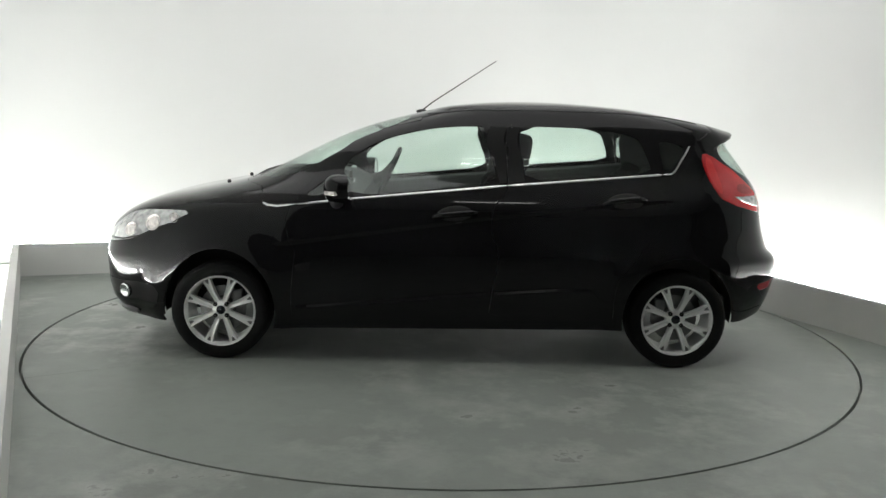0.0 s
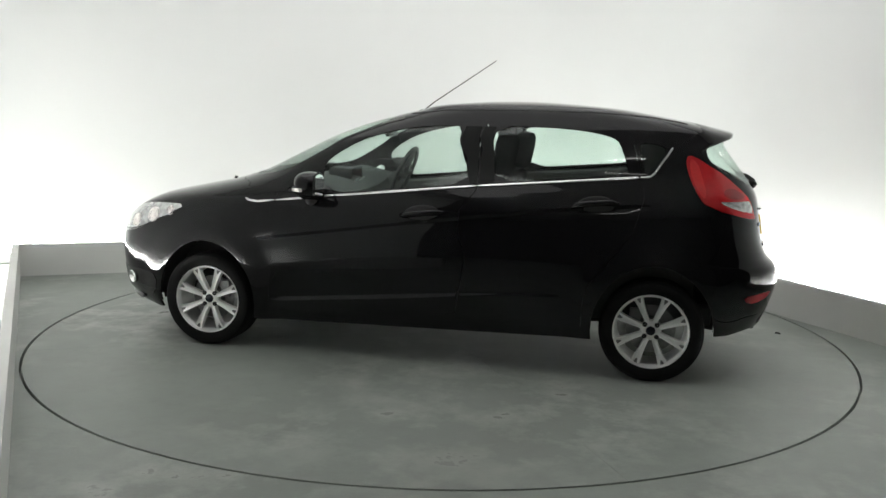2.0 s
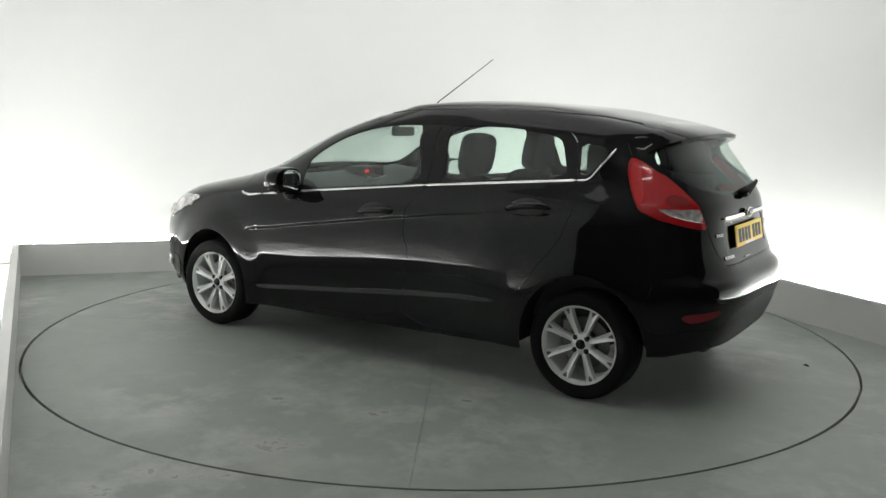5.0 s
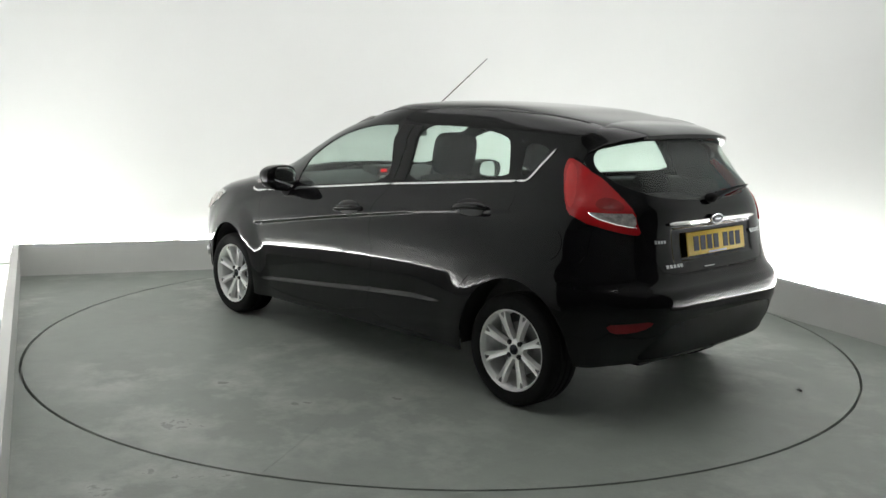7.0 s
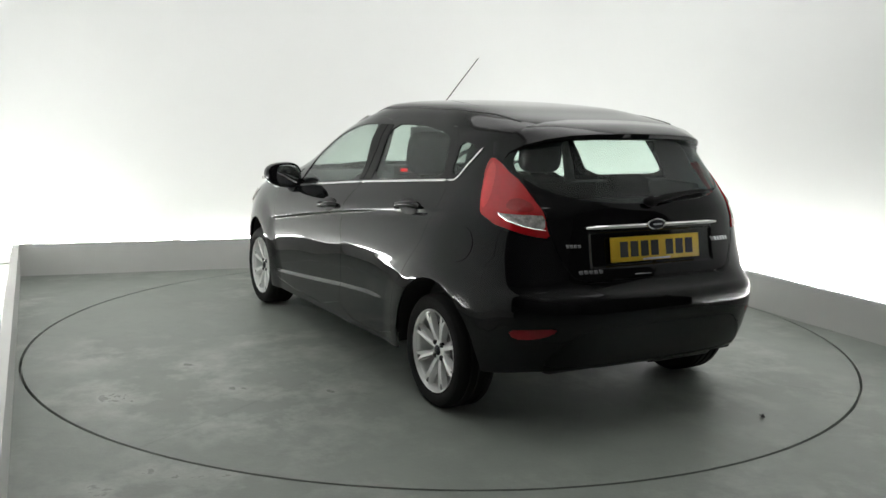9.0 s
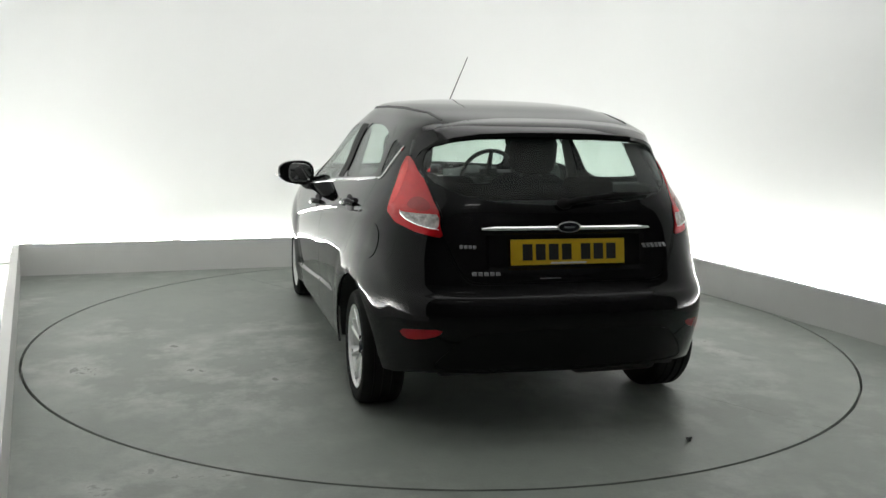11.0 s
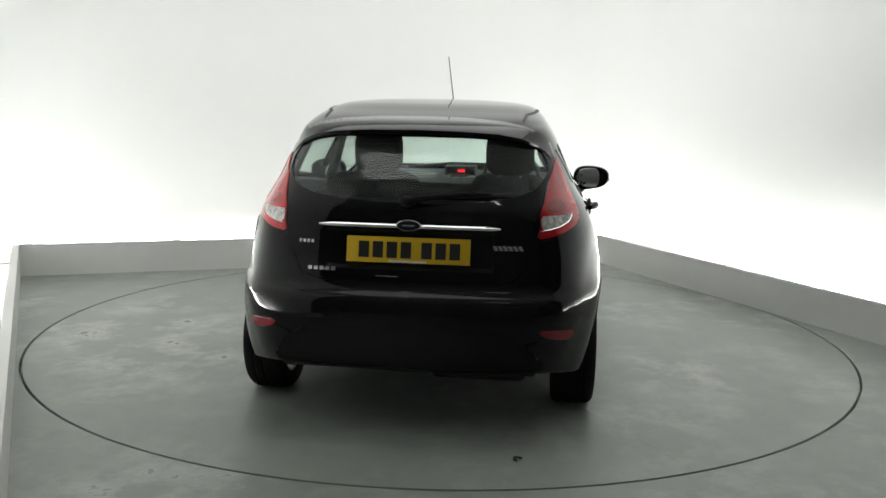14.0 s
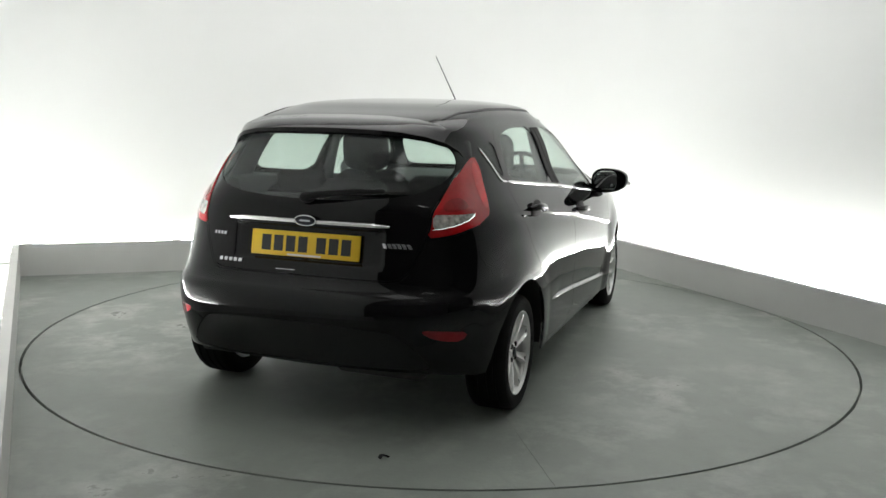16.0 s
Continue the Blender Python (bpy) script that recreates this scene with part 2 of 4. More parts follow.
def build_room():
    bm = bmesh.new()
    # the floor has a round hole for the turntable
    n, r = 180, 2.4290
    inner = [bm.verts.new((r * math.cos(2 * math.pi * k / n), r * math.sin(2 * math.pi * k / n), 0)) for k in range(n)]
    deep = [bm.verts.new((v.co.x, v.co.y, -0.05)) for v in inner]
    outer = [bm.verts.new((10 * math.cos(2 * math.pi * k / n), 10 * math.sin(2 * math.pi * k / n), 0)) for k in range(n)]
    for k in range(n):
        j = (k + 1) % n
        bm.faces.new((inner[k], outer[k], outer[j], inner[j]))
        bm.faces.new((inner[k], inner[j], deep[j], deep[k]))
    bm.faces.new(deep[::-1])
    tagged(part("floor", bm, M_FLOOR, None), "worn grey-green painted concrete studio floor", "floor", kind="structure")
    strip("plinth", PLINTH_LINE, beside(PLINTH_LINE, PLINTH_T), 0.0, PLINTH_H, M_PLINTH, "low grey painted plinth round the studio floor", "plinth")
    wall_in = dense(filleted(beside(PLINTH_LINE, TROUGH), 0.6))
    wall_out = [(x + 0.1 * nx, y + 0.1 * ny) for (x, y), (nx, ny) in zip(wall_in, outwards(wall_in))]
    n = len(wall_in)
    vs = [(*p, z) for run in (wall_in, wall_out) for z in (0.0, WALL_H) for p in run]
    fs = []
    for k in range(n - 1):
        li, hi, lo, ho = k, n + k, 2 * n + k, 3 * n + k
        fs += [(li, li + 1, hi + 1, hi), (hi, hi + 1, ho + 1, ho), (ho, ho + 1, lo + 1, lo), (lo, lo + 1, li + 1, li)]
    fs += [(0, n, 3 * n, 2 * n), (n - 1, 3 * n - 1, 4 * n - 1, 2 * n - 1)]
    wall = mesh_object("wall_cyclorama", vs, fs, M_WALL)
    wall.data.set_sharp_from_angle(angle=radians(38))
    tagged(wall, "smooth white curved studio backdrop wall", "wall", kind="structure")
    # plain dark walls and ceiling of the hall behind the camera
    for name, c, size in (("wall_south", (0, -7.6, 2.3), (12.2, 0.1, 4.6)), ("wall_west", (-6.05, -1.8, 2.3), (0.1, 11.5, 4.6)), ("wall_east", (6.05, -1.8, 2.3), (0.1, 11.5, 4.6)), ("wall_north", (0, 4.0, 2.3), (12.2, 0.1, 4.6))):
        bm = bmesh.new()
        box(bm, c, size)
        tagged(part(name, bm, M_DARKROOM, None, smooth=False), "plain grey hall wall", "wall", kind="structure")
    bm = bmesh.new()
    box(bm, (0, -1.8, 4.65), (12.2, 11.7, 0.1))
    tagged(part("ceiling", bm, M_CEILING, None, smooth=False), "plain pale grey hall ceiling", "ceiling", kind="structure")


def build_trough_lamps():
    """Fluorescent tubes in the trough behind the plinth, which wash the backdrop from below."""
    line = dense(filleted(beside(PLINTH_LINE, 0.20), 0.44), 0.1)
    # the row stops short of the backdrop's south-west end
    line = line[14:]
    walked, run = 0.0, [line[0]]
    for p, q in zip(line[:-1], line[1:]):
        run.append(q)
        walked += math.hypot(q[0] - p[0], q[1] - p[1])
        if (walked > 1.2 or q == line[-1]) and len(run) > 3:
            lamp_thing = tagged(new("tube_lamp"), "white fluorescent tube lamp in the trough behind the plinth", "lamp", "tubes behind the plinth")
            bm = bmesh.new()
            tube(bm, [(x, y, 0.15) for x, y in run[:-1]], 0.018, 8)
            part("tube", bm, M_STRIP, lamp_thing)
            bm = bmesh.new()
            tube(bm, [(x, y, 0.05) for x, y in run[:-1]], 0.05, 4)
            part("batten", bm, M_PLINTH, lamp_thing)
            walked, run = 0.0, [q]


def build_hall_lamps():
    """A bare tube on the hall's ceiling, which shows as a streak in the paint."""
    for a, b in (((0.1, -4.1, 4.52), (1.0, -4.1, 4.52)),):
        lamp_thing = tagged(new("tube_lamp"), "bare white fluorescent tube lamp on a metal batten", "lamp", "tubes in the hall")
        bm = bmesh.new()
        tube(bm, [a, b], 0.02, 8)
        part("tube", bm, M_HALL, lamp_thing)
        up = Vector((0, 0, 0.06))
        bm = bmesh.new()
        box(bm, (Vector(a) + Vector(b)) / 2 + up, (1.0, 0.07, 0.05), 0.008)
        part("batten", bm, M_PLINTH, lamp_thing)


build_room()
build_hall_lamps()
build_trough_lamps()

# ---------------------------------------------------------------- the car's outer surface
# Horizontal sections of the hull: height, rear end, front end, half width, rear and front squareness.
HULL = np.array([
    (0.15, -1.70, 1.86, 0.828, 4.5, 3.8),
    (0.22, -1.775, 1.94, 0.838, 5.0, 4.2),
    (0.30, -1.838, 1.98, 0.847, 4.9, 4.5),
    (0.42, -1.882, 2.003, 0.853, 4.9, 4.5),
    (0.52, -1.900, 2.008, 0.858, 4.9, 4.5),
    (0.585, -1.892, 1.998, 0.858, 4.9, 4.5),
    (0.635, -1.845, 1.98, 0.856, 4.9, 4.5),
    (0.68, -1.825, 1.965, 0.854, 4.9, 4.5),
    (0.76, -1.800, 1.885, 0.845, 4.9, 4.5),
    (0.84, -1.788, 1.72, 0.829, 4.8, 4.5),
    (0.90, -1.782, 1.46, 0.803, 4.7, 4.4),
    (0.95, -1.772, 1.23, 0.773, 4.6, 4.4),
    (1.00, -1.747, 1.085, 0.740, 4.6, 4.3),
    (1.06, -1.707, 0.965, 0.704, 4.7, 4.2),
    (1.14, -1.645, 0.81, 0.668, 4.9, 4.2),
    (1.22, -1.590, 0.645, 0.630, 5.0, 4.2),
    (1.28, -1.575, 0.490, 0.599, 5.0, 4.2),
    (1.33, -1.435, 0.320, 0.566, 5.0, 4.2),
    (1.37, -1.215, 0.155, 0.534, 5.0, 4.2),
    (1.40, -1.030, 0.03, 0.492, 4.6, 5.0),
    (1.415, -0.870, -0.09, 0.440, 4.0, 4.2),
    (1.428, -0.680, -0.24, 0.320, 3.4, 3.4),
    (1.434, -0.540, -0.36, 0.160, 2.6, 2.6),
    (1.436, -0.470, -0.43, 0.030, 2.5, 2.5)])


def _slopes(z, v):
    d = np.diff(v) / np.diff(z)
    m = np.empty_like(v)
    m[1:-1] = np.where(d[:-1] * d[1:] > 0, 2 * d[:-1] * d[1:] / (d[:-1] + d[1:] + 1e-12 * np.sign(d[:-1] + d[1:])), 0)
    m[0], m[-1] = d[0], d[-1]
    return np.nan_to_num(m)


HZ = HULL[:, 0]
HM = [_slopes(HZ, HULL[:, k]) for k in range(1, 6)]


def hull(z):
    """Rear, front, half width and squareness of the section at height z."""
    z = min(max(z, HZ[0]), HZ[-1])
    i = min(int(np.searchsorted(HZ, z, side="right")) - 1, len(HZ) - 2)
    h = HZ[i + 1] - HZ[i]
    s = (z - HZ[i]) / h
    a, b, c, d = 2*s**3 - 3*s*s + 1, s**3 - 2*s*s + s, -2*s**3 + 3*s*s, s**3 - s*s
    return [a * HULL[i, k + 1] + b * h * HM[k][i] + c * HULL[i + 1, k + 1] + d * h * HM[k][i + 1] for k in range(5)]


def inside(x, y, z):
    """Below 1 inside the hull."""
    xr, xf, w, nr, nf = hull(z)
    xm, a = (xf + xr) / 2, (xf - xr) / 2
    n = nr if x < xm else nf
    return abs((x - xm) / a) ** n + abs(y / w) ** n

# arc length up the hull's profile, so that roof and bonnet get as many cells as the sides
_ZT = np.linspace(HZ[0], HZ[-1], 600)
_HT = np.array([hull(z) for z in _ZT])
_VT = np.concatenate([[0], np.cumsum(np.sqrt(np.diff(_ZT) ** 2 + np.diff(_HT[:, 2]) ** 2 + (0.55 * np.diff(_HT[:, 0])) ** 2 + (0.35 * np.diff(_HT[:, 1])) ** 2))])
U_MAX = 0.85 + 3.8 + 0.85
HUB_Z, TYRE_R, AXLE = 0.268, 0.268, 1.2445
ARCH_RX, ARCH_RZ = 0.308, 0.345


def z_of(v):
    return float(np.interp(v, _VT, _ZT))


def v_of(z):
    return float(np.interp(z, _ZT, _VT))


def smooth01(s):
    s = min(max(s, 0.0), 1.0)
    return s * s * (3 - 2 * s)


def relief(x, y, z):
    """How far the pressed metal stands out of the plain hull."""
    d = 0.0
    side = smooth01((abs(y) - 0.5) / 0.2)
    if side > 0 and z < 1.0:
        zc = crease_upper(x)
        fade = smooth01((x + 1.30) / 0.25) * smooth01((0.98 - x) / 0.12)
        below = zc - z
        d -= fade * side * 0.012 * smooth01(below / 0.02) * math.exp(-max(below, 0) / 0.075)
        zl = crease_lower(x)
        fade = smooth01((x + 0.85) / 0.3) * smooth01((0.86 - x) / 0.1)
        above = z - zl
        d -= fade * side * 0.016 * smooth01(above / 0.02) * math.exp(-max(above, 0) / 0.07)
        for ax in (AXLE, -AXLE):
            r = math.hypot((x - ax) * ARCH_RZ / ARCH_RX, z - HUB_Z)
            d += side * (0.021 if ax > 0 else 0.015) * smooth01(1 - (r - ARCH_RZ) / 0.19)
    if x < -1.5 and abs(y) < 0.5 and 0.66 < z < 0.95:
        d -= 0.007 * smooth01((0.365 - abs(y)) / 0.02) * smooth01((z - 0.708) / 0.02) * smooth01((0.872 - z) / 0.012)
    return d


def hull_point(u, v):
    p = u / 0.85 if u < 0.85 else 1 + (u - 0.85) / 1.9 if u < 4.65 else 3 + (u - 4.65) / 0.85
    e, h = (1, p) if p < 1 else (2 - p, 1) if p < 3 else (-1, 4 - p)
    z = z_of(v)
    xr, xf, w, nr, nf = hull(z)
    # squareness blends over the middle of the side
    n = nf + (nr - nf) * smooth01(0.5 - e)
    s = (abs(e) ** n + abs(h) ** n) ** (-1 / n)
    return np.array(((xf + xr) / 2 + (xf - xr) / 2 * e * s, w * h * s, z))


def plain_normal(u, v):
    h = 0.004
    u0, u1, v0, v1 = max(u - h, -0.002), min(u + h, U_MAX + 0.002), max(v - h, 0.0), min(v + h, _VT[-1])
    n = np.cross(hull_point(u1, v) - hull_point(u0, v), hull_point(u, v1) - hull_point(u, v0))
    return n / (np.linalg.norm(n) + 1e-12)


def skin(u, v):
    q = hull_point(u, v)
    d = relief(*q)
    return q + plain_normal(u, v) * d if d else q


def skin_normal(u, v):
    h = 0.005
    u0, u1, v0, v1 = max(u - h, 0.0), min(u + h, U_MAX), max(v - h, 0.0), min(v + h, _VT[-1])
    n = np.cross(skin(u1, v) - skin(u0, v), skin(u, v1) - skin(u, v0))
    n = n / (np.linalg.norm(n) + 1e-12)
    if u < 0.002 or u > U_MAX - 0.002:
        n[1] = 0
    return n


def uv_of(x, y, z):
    """The place on the hull's unrolled sheet of a point on or near it (left half)."""
    xr, xf, w, nr, nf = hull(z)
    e, h = (x - (xf + xr) / 2) / ((xf - xr) / 2), max(y, 0) / w
    m = max(abs(e), h)
    e, h = e / m, h / m
    p = h if e >= 1 - 1e-9 else 2 - e if h >= 1 - 1e-9 else 4 - h
    u = 0.85 * p if p < 1 else 0.85 + 1.9 * (p - 1) if p < 3 else 4.65 + 0.85 * (p - 3)
    return (min(max(u, 0.0), U_MAX), v_of(z))


def on_side(x, z):
    xr, xf, w, nr, nf = hull(z)
    e = (x - (xf + xr) / 2) / ((xf - xr) / 2)
    n = nf + (nr - nf) * smooth01(0.5 - e)
    return (x, w * max(1 - abs(e) ** n, 0.02) ** (1 / n), z)


def on_rear(y, z):
    xr, xf, w, nr, nf = hull(z)
    return ((xf + xr) / 2 - (xf - xr) / 2 * max(1 - (y / w) ** nr, 0) ** (1 / nr), y, z)


def on_front(y, z):
    xr, xf, w, nr, nf = hull(z)
    return ((xf + xr) / 2 + (xf - xr) / 2 * max(1 - (y / w) ** nf, 0) ** (1 / nf), y, z)


def sheet(points, rounds=0):
    """A closed outline on the unrolled sheet, its corners cut round, then set with points every 2 cm."""
    q = [np.array(uv_of(*p)) for p in points]
    for _ in range(rounds):
        r = []
        for i, a in enumerate(q):
            b = q[(i + 1) % len(q)]
            centre = (a[0] < 1e-4 and b[0] < 1e-4) or (a[0] > U_MAX - 1e-4 and b[0] > U_MAX - 1e-4)
            pin_a = a[0] < 1e-4 or a[0] > U_MAX - 1e-4
            pin_b = b[0] < 1e-4 or b[0] > U_MAX - 1e-4
            r += [a if pin_a else a + (b - a) * 0.25] if pin_a or not centre else []
            r += [] if pin_b else [a + (b - a) * 0.75]
        q = r
    out = []
    for i, a in enumerate(q):
        b = q[(i + 1) % len(q)]
        k = max(1, int(np.linalg.norm(b - a) / 0.02))
        out += [a + (b - a) * j / k for j in range(k)]
    return np.array(out)


def within(poly, pts):
    """Which of the points lie in the outline."""
    x, y = pts[:, 0], pts[:, 1]
    r = np.zeros(len(pts), bool)
    a = poly
    b = np.roll(poly, -1, axis=0)
    for (x0, y0), (x1, y1) in zip(a, b):
        if y0 != y1:
            r ^= ((y0 > y) != (y1 > y)) & (x < (x1 - x0) * (y - y0) / (y1 - y0) + x0)
    return r


def shrunk(poly, d):
    a, b = np.roll(poly, 1, axis=0), np.roll(poly, -1, axis=0)
    t = b - a
    t = t / (np.linalg.norm(t, axis=1)[:, None] + 1e-12)
    area = np.sum(poly[:, 0] * b[:, 1] - b[:, 0] * poly[:, 1])
    n = np.stack([-t[:, 1], t[:, 0]], 1) * (1 if area > 0 else -1)
    q = poly + n * d
    mid = (poly[:, 0] < 1e-4) | (poly[:, 0] > U_MAX - 1e-4)
    q[mid, 0] = poly[mid, 0]
    return q


def near_outline(poly, pts, d):
    best = np.full(len(pts), 9.0)
    for c in poly:
        best = np.minimum(best, (pts[:, 0] - c[0]) ** 2 + (pts[:, 1] - c[1]) ** 2)
    return best < d * d


def triangles(outline, holes, step):
    """Fills an outline with triangles, leaving out the holes."""
    from mathutils.geometry import delaunay_2d_cdt
    lo, hi = outline.min(0), outline.max(0)
    gx, gy = np.meshgrid(np.arange(lo[0], hi[0], step), np.arange(lo[1], hi[1], step * 0.87))
    gx = gx + (np.arange(gx.shape[0]) % 2)[:, None] * step / 2
    pts = np.stack([gx.ravel(), gy.ravel()], 1)
    pts = pts[within(outline, pts)]
    for ring in [outline] + holes:
        if len(pts):
            pts = pts[~near_outline(ring, pts, step * 0.55)]
    rows = []
    for line in CREASES:
        ok = within(outline, line) & ~near_outline(outline, line, 0.012)
        for ring in holes:
            ok &= ~within(ring, line) & ~near_outline(ring, line, 0.012)
        rows.append((line, ok))
        if len(pts) and ok.any():
            pts = pts[~near_outline(line[ok], pts, 0.013)]
    vs, es = [], []
    for line, ok in rows:
        last = None
        for c, good in zip(line, ok):
            if good:
                vs.append(Vector(c))
                if last is not None:
                    es.append((last, len(vs) - 1))
            last = len(vs) - 1 if good else None
    for ring in [outline] + holes:
        k = len(vs)
        vs += [Vector(c) for c in ring]
        es += [(k + i, k + (i + 1) % len(ring)) for i in range(len(ring))]
    vs += [Vector(c) for c in pts]
    v, e, f, *_ = delaunay_2d_cdt(vs, es, [], 0, 1e-5)
    v = np.array([tuple(c) for c in v])
    f = np.array([t for t in f if len(t) == 3])
    c = v[f].mean(1)
    keep = within(outline, c)
    for ring in holes:
        keep &= ~within(ring, c)
    f = f[keep]
    a = np.cross(v[f[:, 1]] - v[f[:, 0]], v[f[:, 2]] - v[f[:, 0]])
    f = f[np.abs(a) > 1e-9]
    used = np.unique(f)
    remap = np.full(len(v), -1)
    remap[used] = np.arange(len(used))
    return v[used], remap[f]


def shell(uv, tris, thick, proud):
    """Outer and inner skins of a pressed panel, joined round its edge."""
    n = len(uv)
    out, inn, nor = [], [], []
    for u, v in uv:
        q, m = skin(u, v), skin_normal(u, v)
        q = q + m * proud
        out.append(q), inn.append(q - m * thick), nor.append(m)
    fs, edges = [], {}
    for t in tris:
        a, b, c = map(int, t)
        if np.dot(np.cross(out[b] - out[a], out[c] - out[a]), nor[a]) < 0:
            b, c = c, b
        fs += [(a, b, c), (c + n, b + n, a + n)]
        for i, j in ((a, b), (b, c), (c, a)):
            edges[(i, j)] = edges.get((i, j), 0) + 1
    for i, j in edges:
        if (j, i) not in edges:
            mid = (uv[i][0] < 1e-3 and uv[j][0] < 1e-3) or (uv[i][0] > U_MAX - 1e-3 and uv[j][0] > U_MAX - 1e-3)
            if not mid:
                fs.append((j, i, i + n, j + n))
    return out + inn, fs, nor + [-m for m in nor]


def whole(name, vs, fs, ns, mat, parent, label):
    """A half and its mirror image, sewn together along the middle."""
    remap, av, an = [], list(vs), list(ns)
    for i, (q, n) in enumerate(zip(vs, ns)):
        if abs(q[1]) < 1e-5:
            remap.append(i)
        else:
            remap.append(len(av))
            av.append(np.array((q[0], -q[1], q[2])))
            an.append(np.array((n[0], -n[1], n[2])))
    return mesh_object(name, av, fs + [tuple(remap[i] for i in reversed(t)) for t in fs], mat, parent, label, True, an)


def panel(name, outline, mat, parent, holes=(), label="", rounds=0, step=0.035, thick=0.008, gap=0.0022, proud=0.0, both="pair", hole_rounds=0):
    """A piece of the car's skin. both: 'pair' makes one for each side, 'whole' one that spans the middle, 'left' one only."""
    ring = shrunk(sheet(outline, rounds), gap)
    cut = [h if isinstance(h, np.ndarray) else sheet(h, hole_rounds) for h in holes]
    uv, tris = triangles(ring, cut, step)
    vs, fs, ns = shell(uv, tris, thick, proud)
    mv = [np.array((q[0], -q[1], q[2])) for q in vs]
    mn = [np.array((q[0], -q[1], q[2])) for q in ns]
    mf = [tuple(reversed(t)) for t in fs]
    if both == "whole":
        return whole(name, vs, fs, ns, mat, parent, label)
    par = parent if isinstance(parent, tuple) else (parent, parent)
    left = mesh_object(name, vs, fs, mat, par[0], label, True, ns)
    if both == "left":
        return left
    return left, mesh_object(name, mv, mf, mat, par[1], label, True, mn)


def ribbon(name, path, width, height, mat, parent, label="", both="pair", sink=0.002):
    """A raised trim strip that follows the car's skin along a path."""
    q = np.array([uv_of(*p) for p in path])
    dense = []
    for a, b in zip(q[:-1], q[1:]):
        k = max(1, int(np.linalg.norm(b - a) / 0.03))
        dense += [a + (b - a) * j / k for j in range(k)]
    dense.append(q[-1])
    vs, fs = [], []
    P = [skin(*c) for c in dense]
    N = [skin_normal(*c) for c in dense]
    for i, c in enumerate(P):
        t = P[min(i + 1, len(P) - 1)] - P[max(i - 1, 0)]
        t = t / np.linalg.norm(t)
        s = np.cross(N[i], t)
        taper = 0.4 if i in (0, len(P) - 1) else 1.0
        for a, b in ((-0.5, -sink / height), (-0.38, 0.8), (0.0, 1.0), (0.38, 0.8), (0.5, -sink / height)):
            vs.append(c + s * a * width * taper + N[i] * b * height)
    for i in range(len(P) - 1):
        for k in range(5):
            a, b = i * 5 + k, i * 5 + (k + 1) % 5
            fs.append((a, b, b + 5, a + 5))
    fs += [tuple(range(4, -1, -1)), tuple(len(vs) - 5 + k for k in range(5))]
    made = []
    par = parent if isinstance(parent, tuple) else (parent, parent)
    for k, sgn in enumerate((1, -1) if both == "pair" else (1,)):
        bm = bmesh.new()
        bv = [bm.verts.new((v[0], v[1] * sgn, v[2])) for v in vs]
        for f in fs:
            bm.faces.new([bv[i] for i in f])
        made.append(part(name, bm, mat, par[k], label))
    return made


def circle(x, z, r, a0=0, a1=360, n=40, tall=None):
    return [on_side(x + r * math.cos(radians(a0 + (a1 - a0) * k / n)), z + (tall or r) * math.sin(radians(a0 + (a1 - a0) * k / n))) for k in range(n + (a1 - a0 < 360))]


def crease_upper(x):
    return float(np.interp(x, [-1.2, -0.78, -0.225, 0.22, 0.90], [0.925, 0.889, 0.819, 0.756, 0.655]))


def crease_lower(x):
    return float(np.interp(x, [-0.95, -0.57, -0.256, 0.215, 0.80], [0.425, 0.419, 0.395, 0.35, 0.297]))


CREASES = []
for dz in (0.004, -0.004, -0.012, -0.021, -0.04):
    CREASES.append(np.array([uv_of(*on_side(x, crease_upper(x) + dz)) for x in np.arange(0.97, -1.30, -0.02)]))
for dz in (-0.004, 0.004, 0.012, 0.021, 0.04):
    CREASES.append(np.array([uv_of(*on_side(x, crease_lower(x) + dz)) for x in np.arange(0.85, -0.86, -0.02)]))

for yy in (0.343, 0.354, 0.367):
    CREASES.append(np.array([uv_of(*on_rear(yy, z)) for z in np.arange(0.70, 0.885, 0.012)]))
for zz in (0.706, 0.718, 0.730, 0.858, 0.866, 0.874):
    CREASES.append(np.array([uv_of(*on_rear(y, zz)) for y in np.arange(0.0, 0.335, 0.02)]))


def belt(x):
    return float(np.interp(x, [-1.185, -0.264, 0.532, 0.80, 0.927, 1.012], [1.053, 0.973, 0.892, 0.860, 0.845, 0.853]))


# outlines, left half of the car
FRONT_GLASS = [on_side(x, z) for x, z in ((0.535, belt(0.535) + 0.016), (0.59, 1.02), (0.575, 1.095), (0.412, 1.196), (0.25, 1.248), (0.085, 1.28), (-0.06, 1.291), (-0.193, 1.293), (-0.225, 1.12), (-0.25, belt(-0.25) + 0.016), (0.15, belt(0.15) + 0.016))]
REAR_GLASS = [on_side(x, z) for x, z in ((-0.379, 1.297), (-0.66, 1.297), (-0.85, 1.283), (-0.985, 1.258), (-1.04, 1.225), (-1.07, 1.14), (-1.09, belt(-1.09) + 0.016), (-0.75, belt(-0.75) + 0.016), (-0.40, belt(-0.40) + 0.016), (-0.385, 1.15))]
QUARTER_GLASS = [on_side(x, z) for x, z in ((-1.135, 1.232), (-1.145, 1.15), (-1.150, 1.078), (-1.20, 1.078), (-1.285, 1.195), (-1.23, 1.222))]
SAIL_GLASS = [on_side(x, z) for x, z in ((0.80, 0.905), (0.68, 0.905), (0.655, 0.985), (0.70, 0.985))]
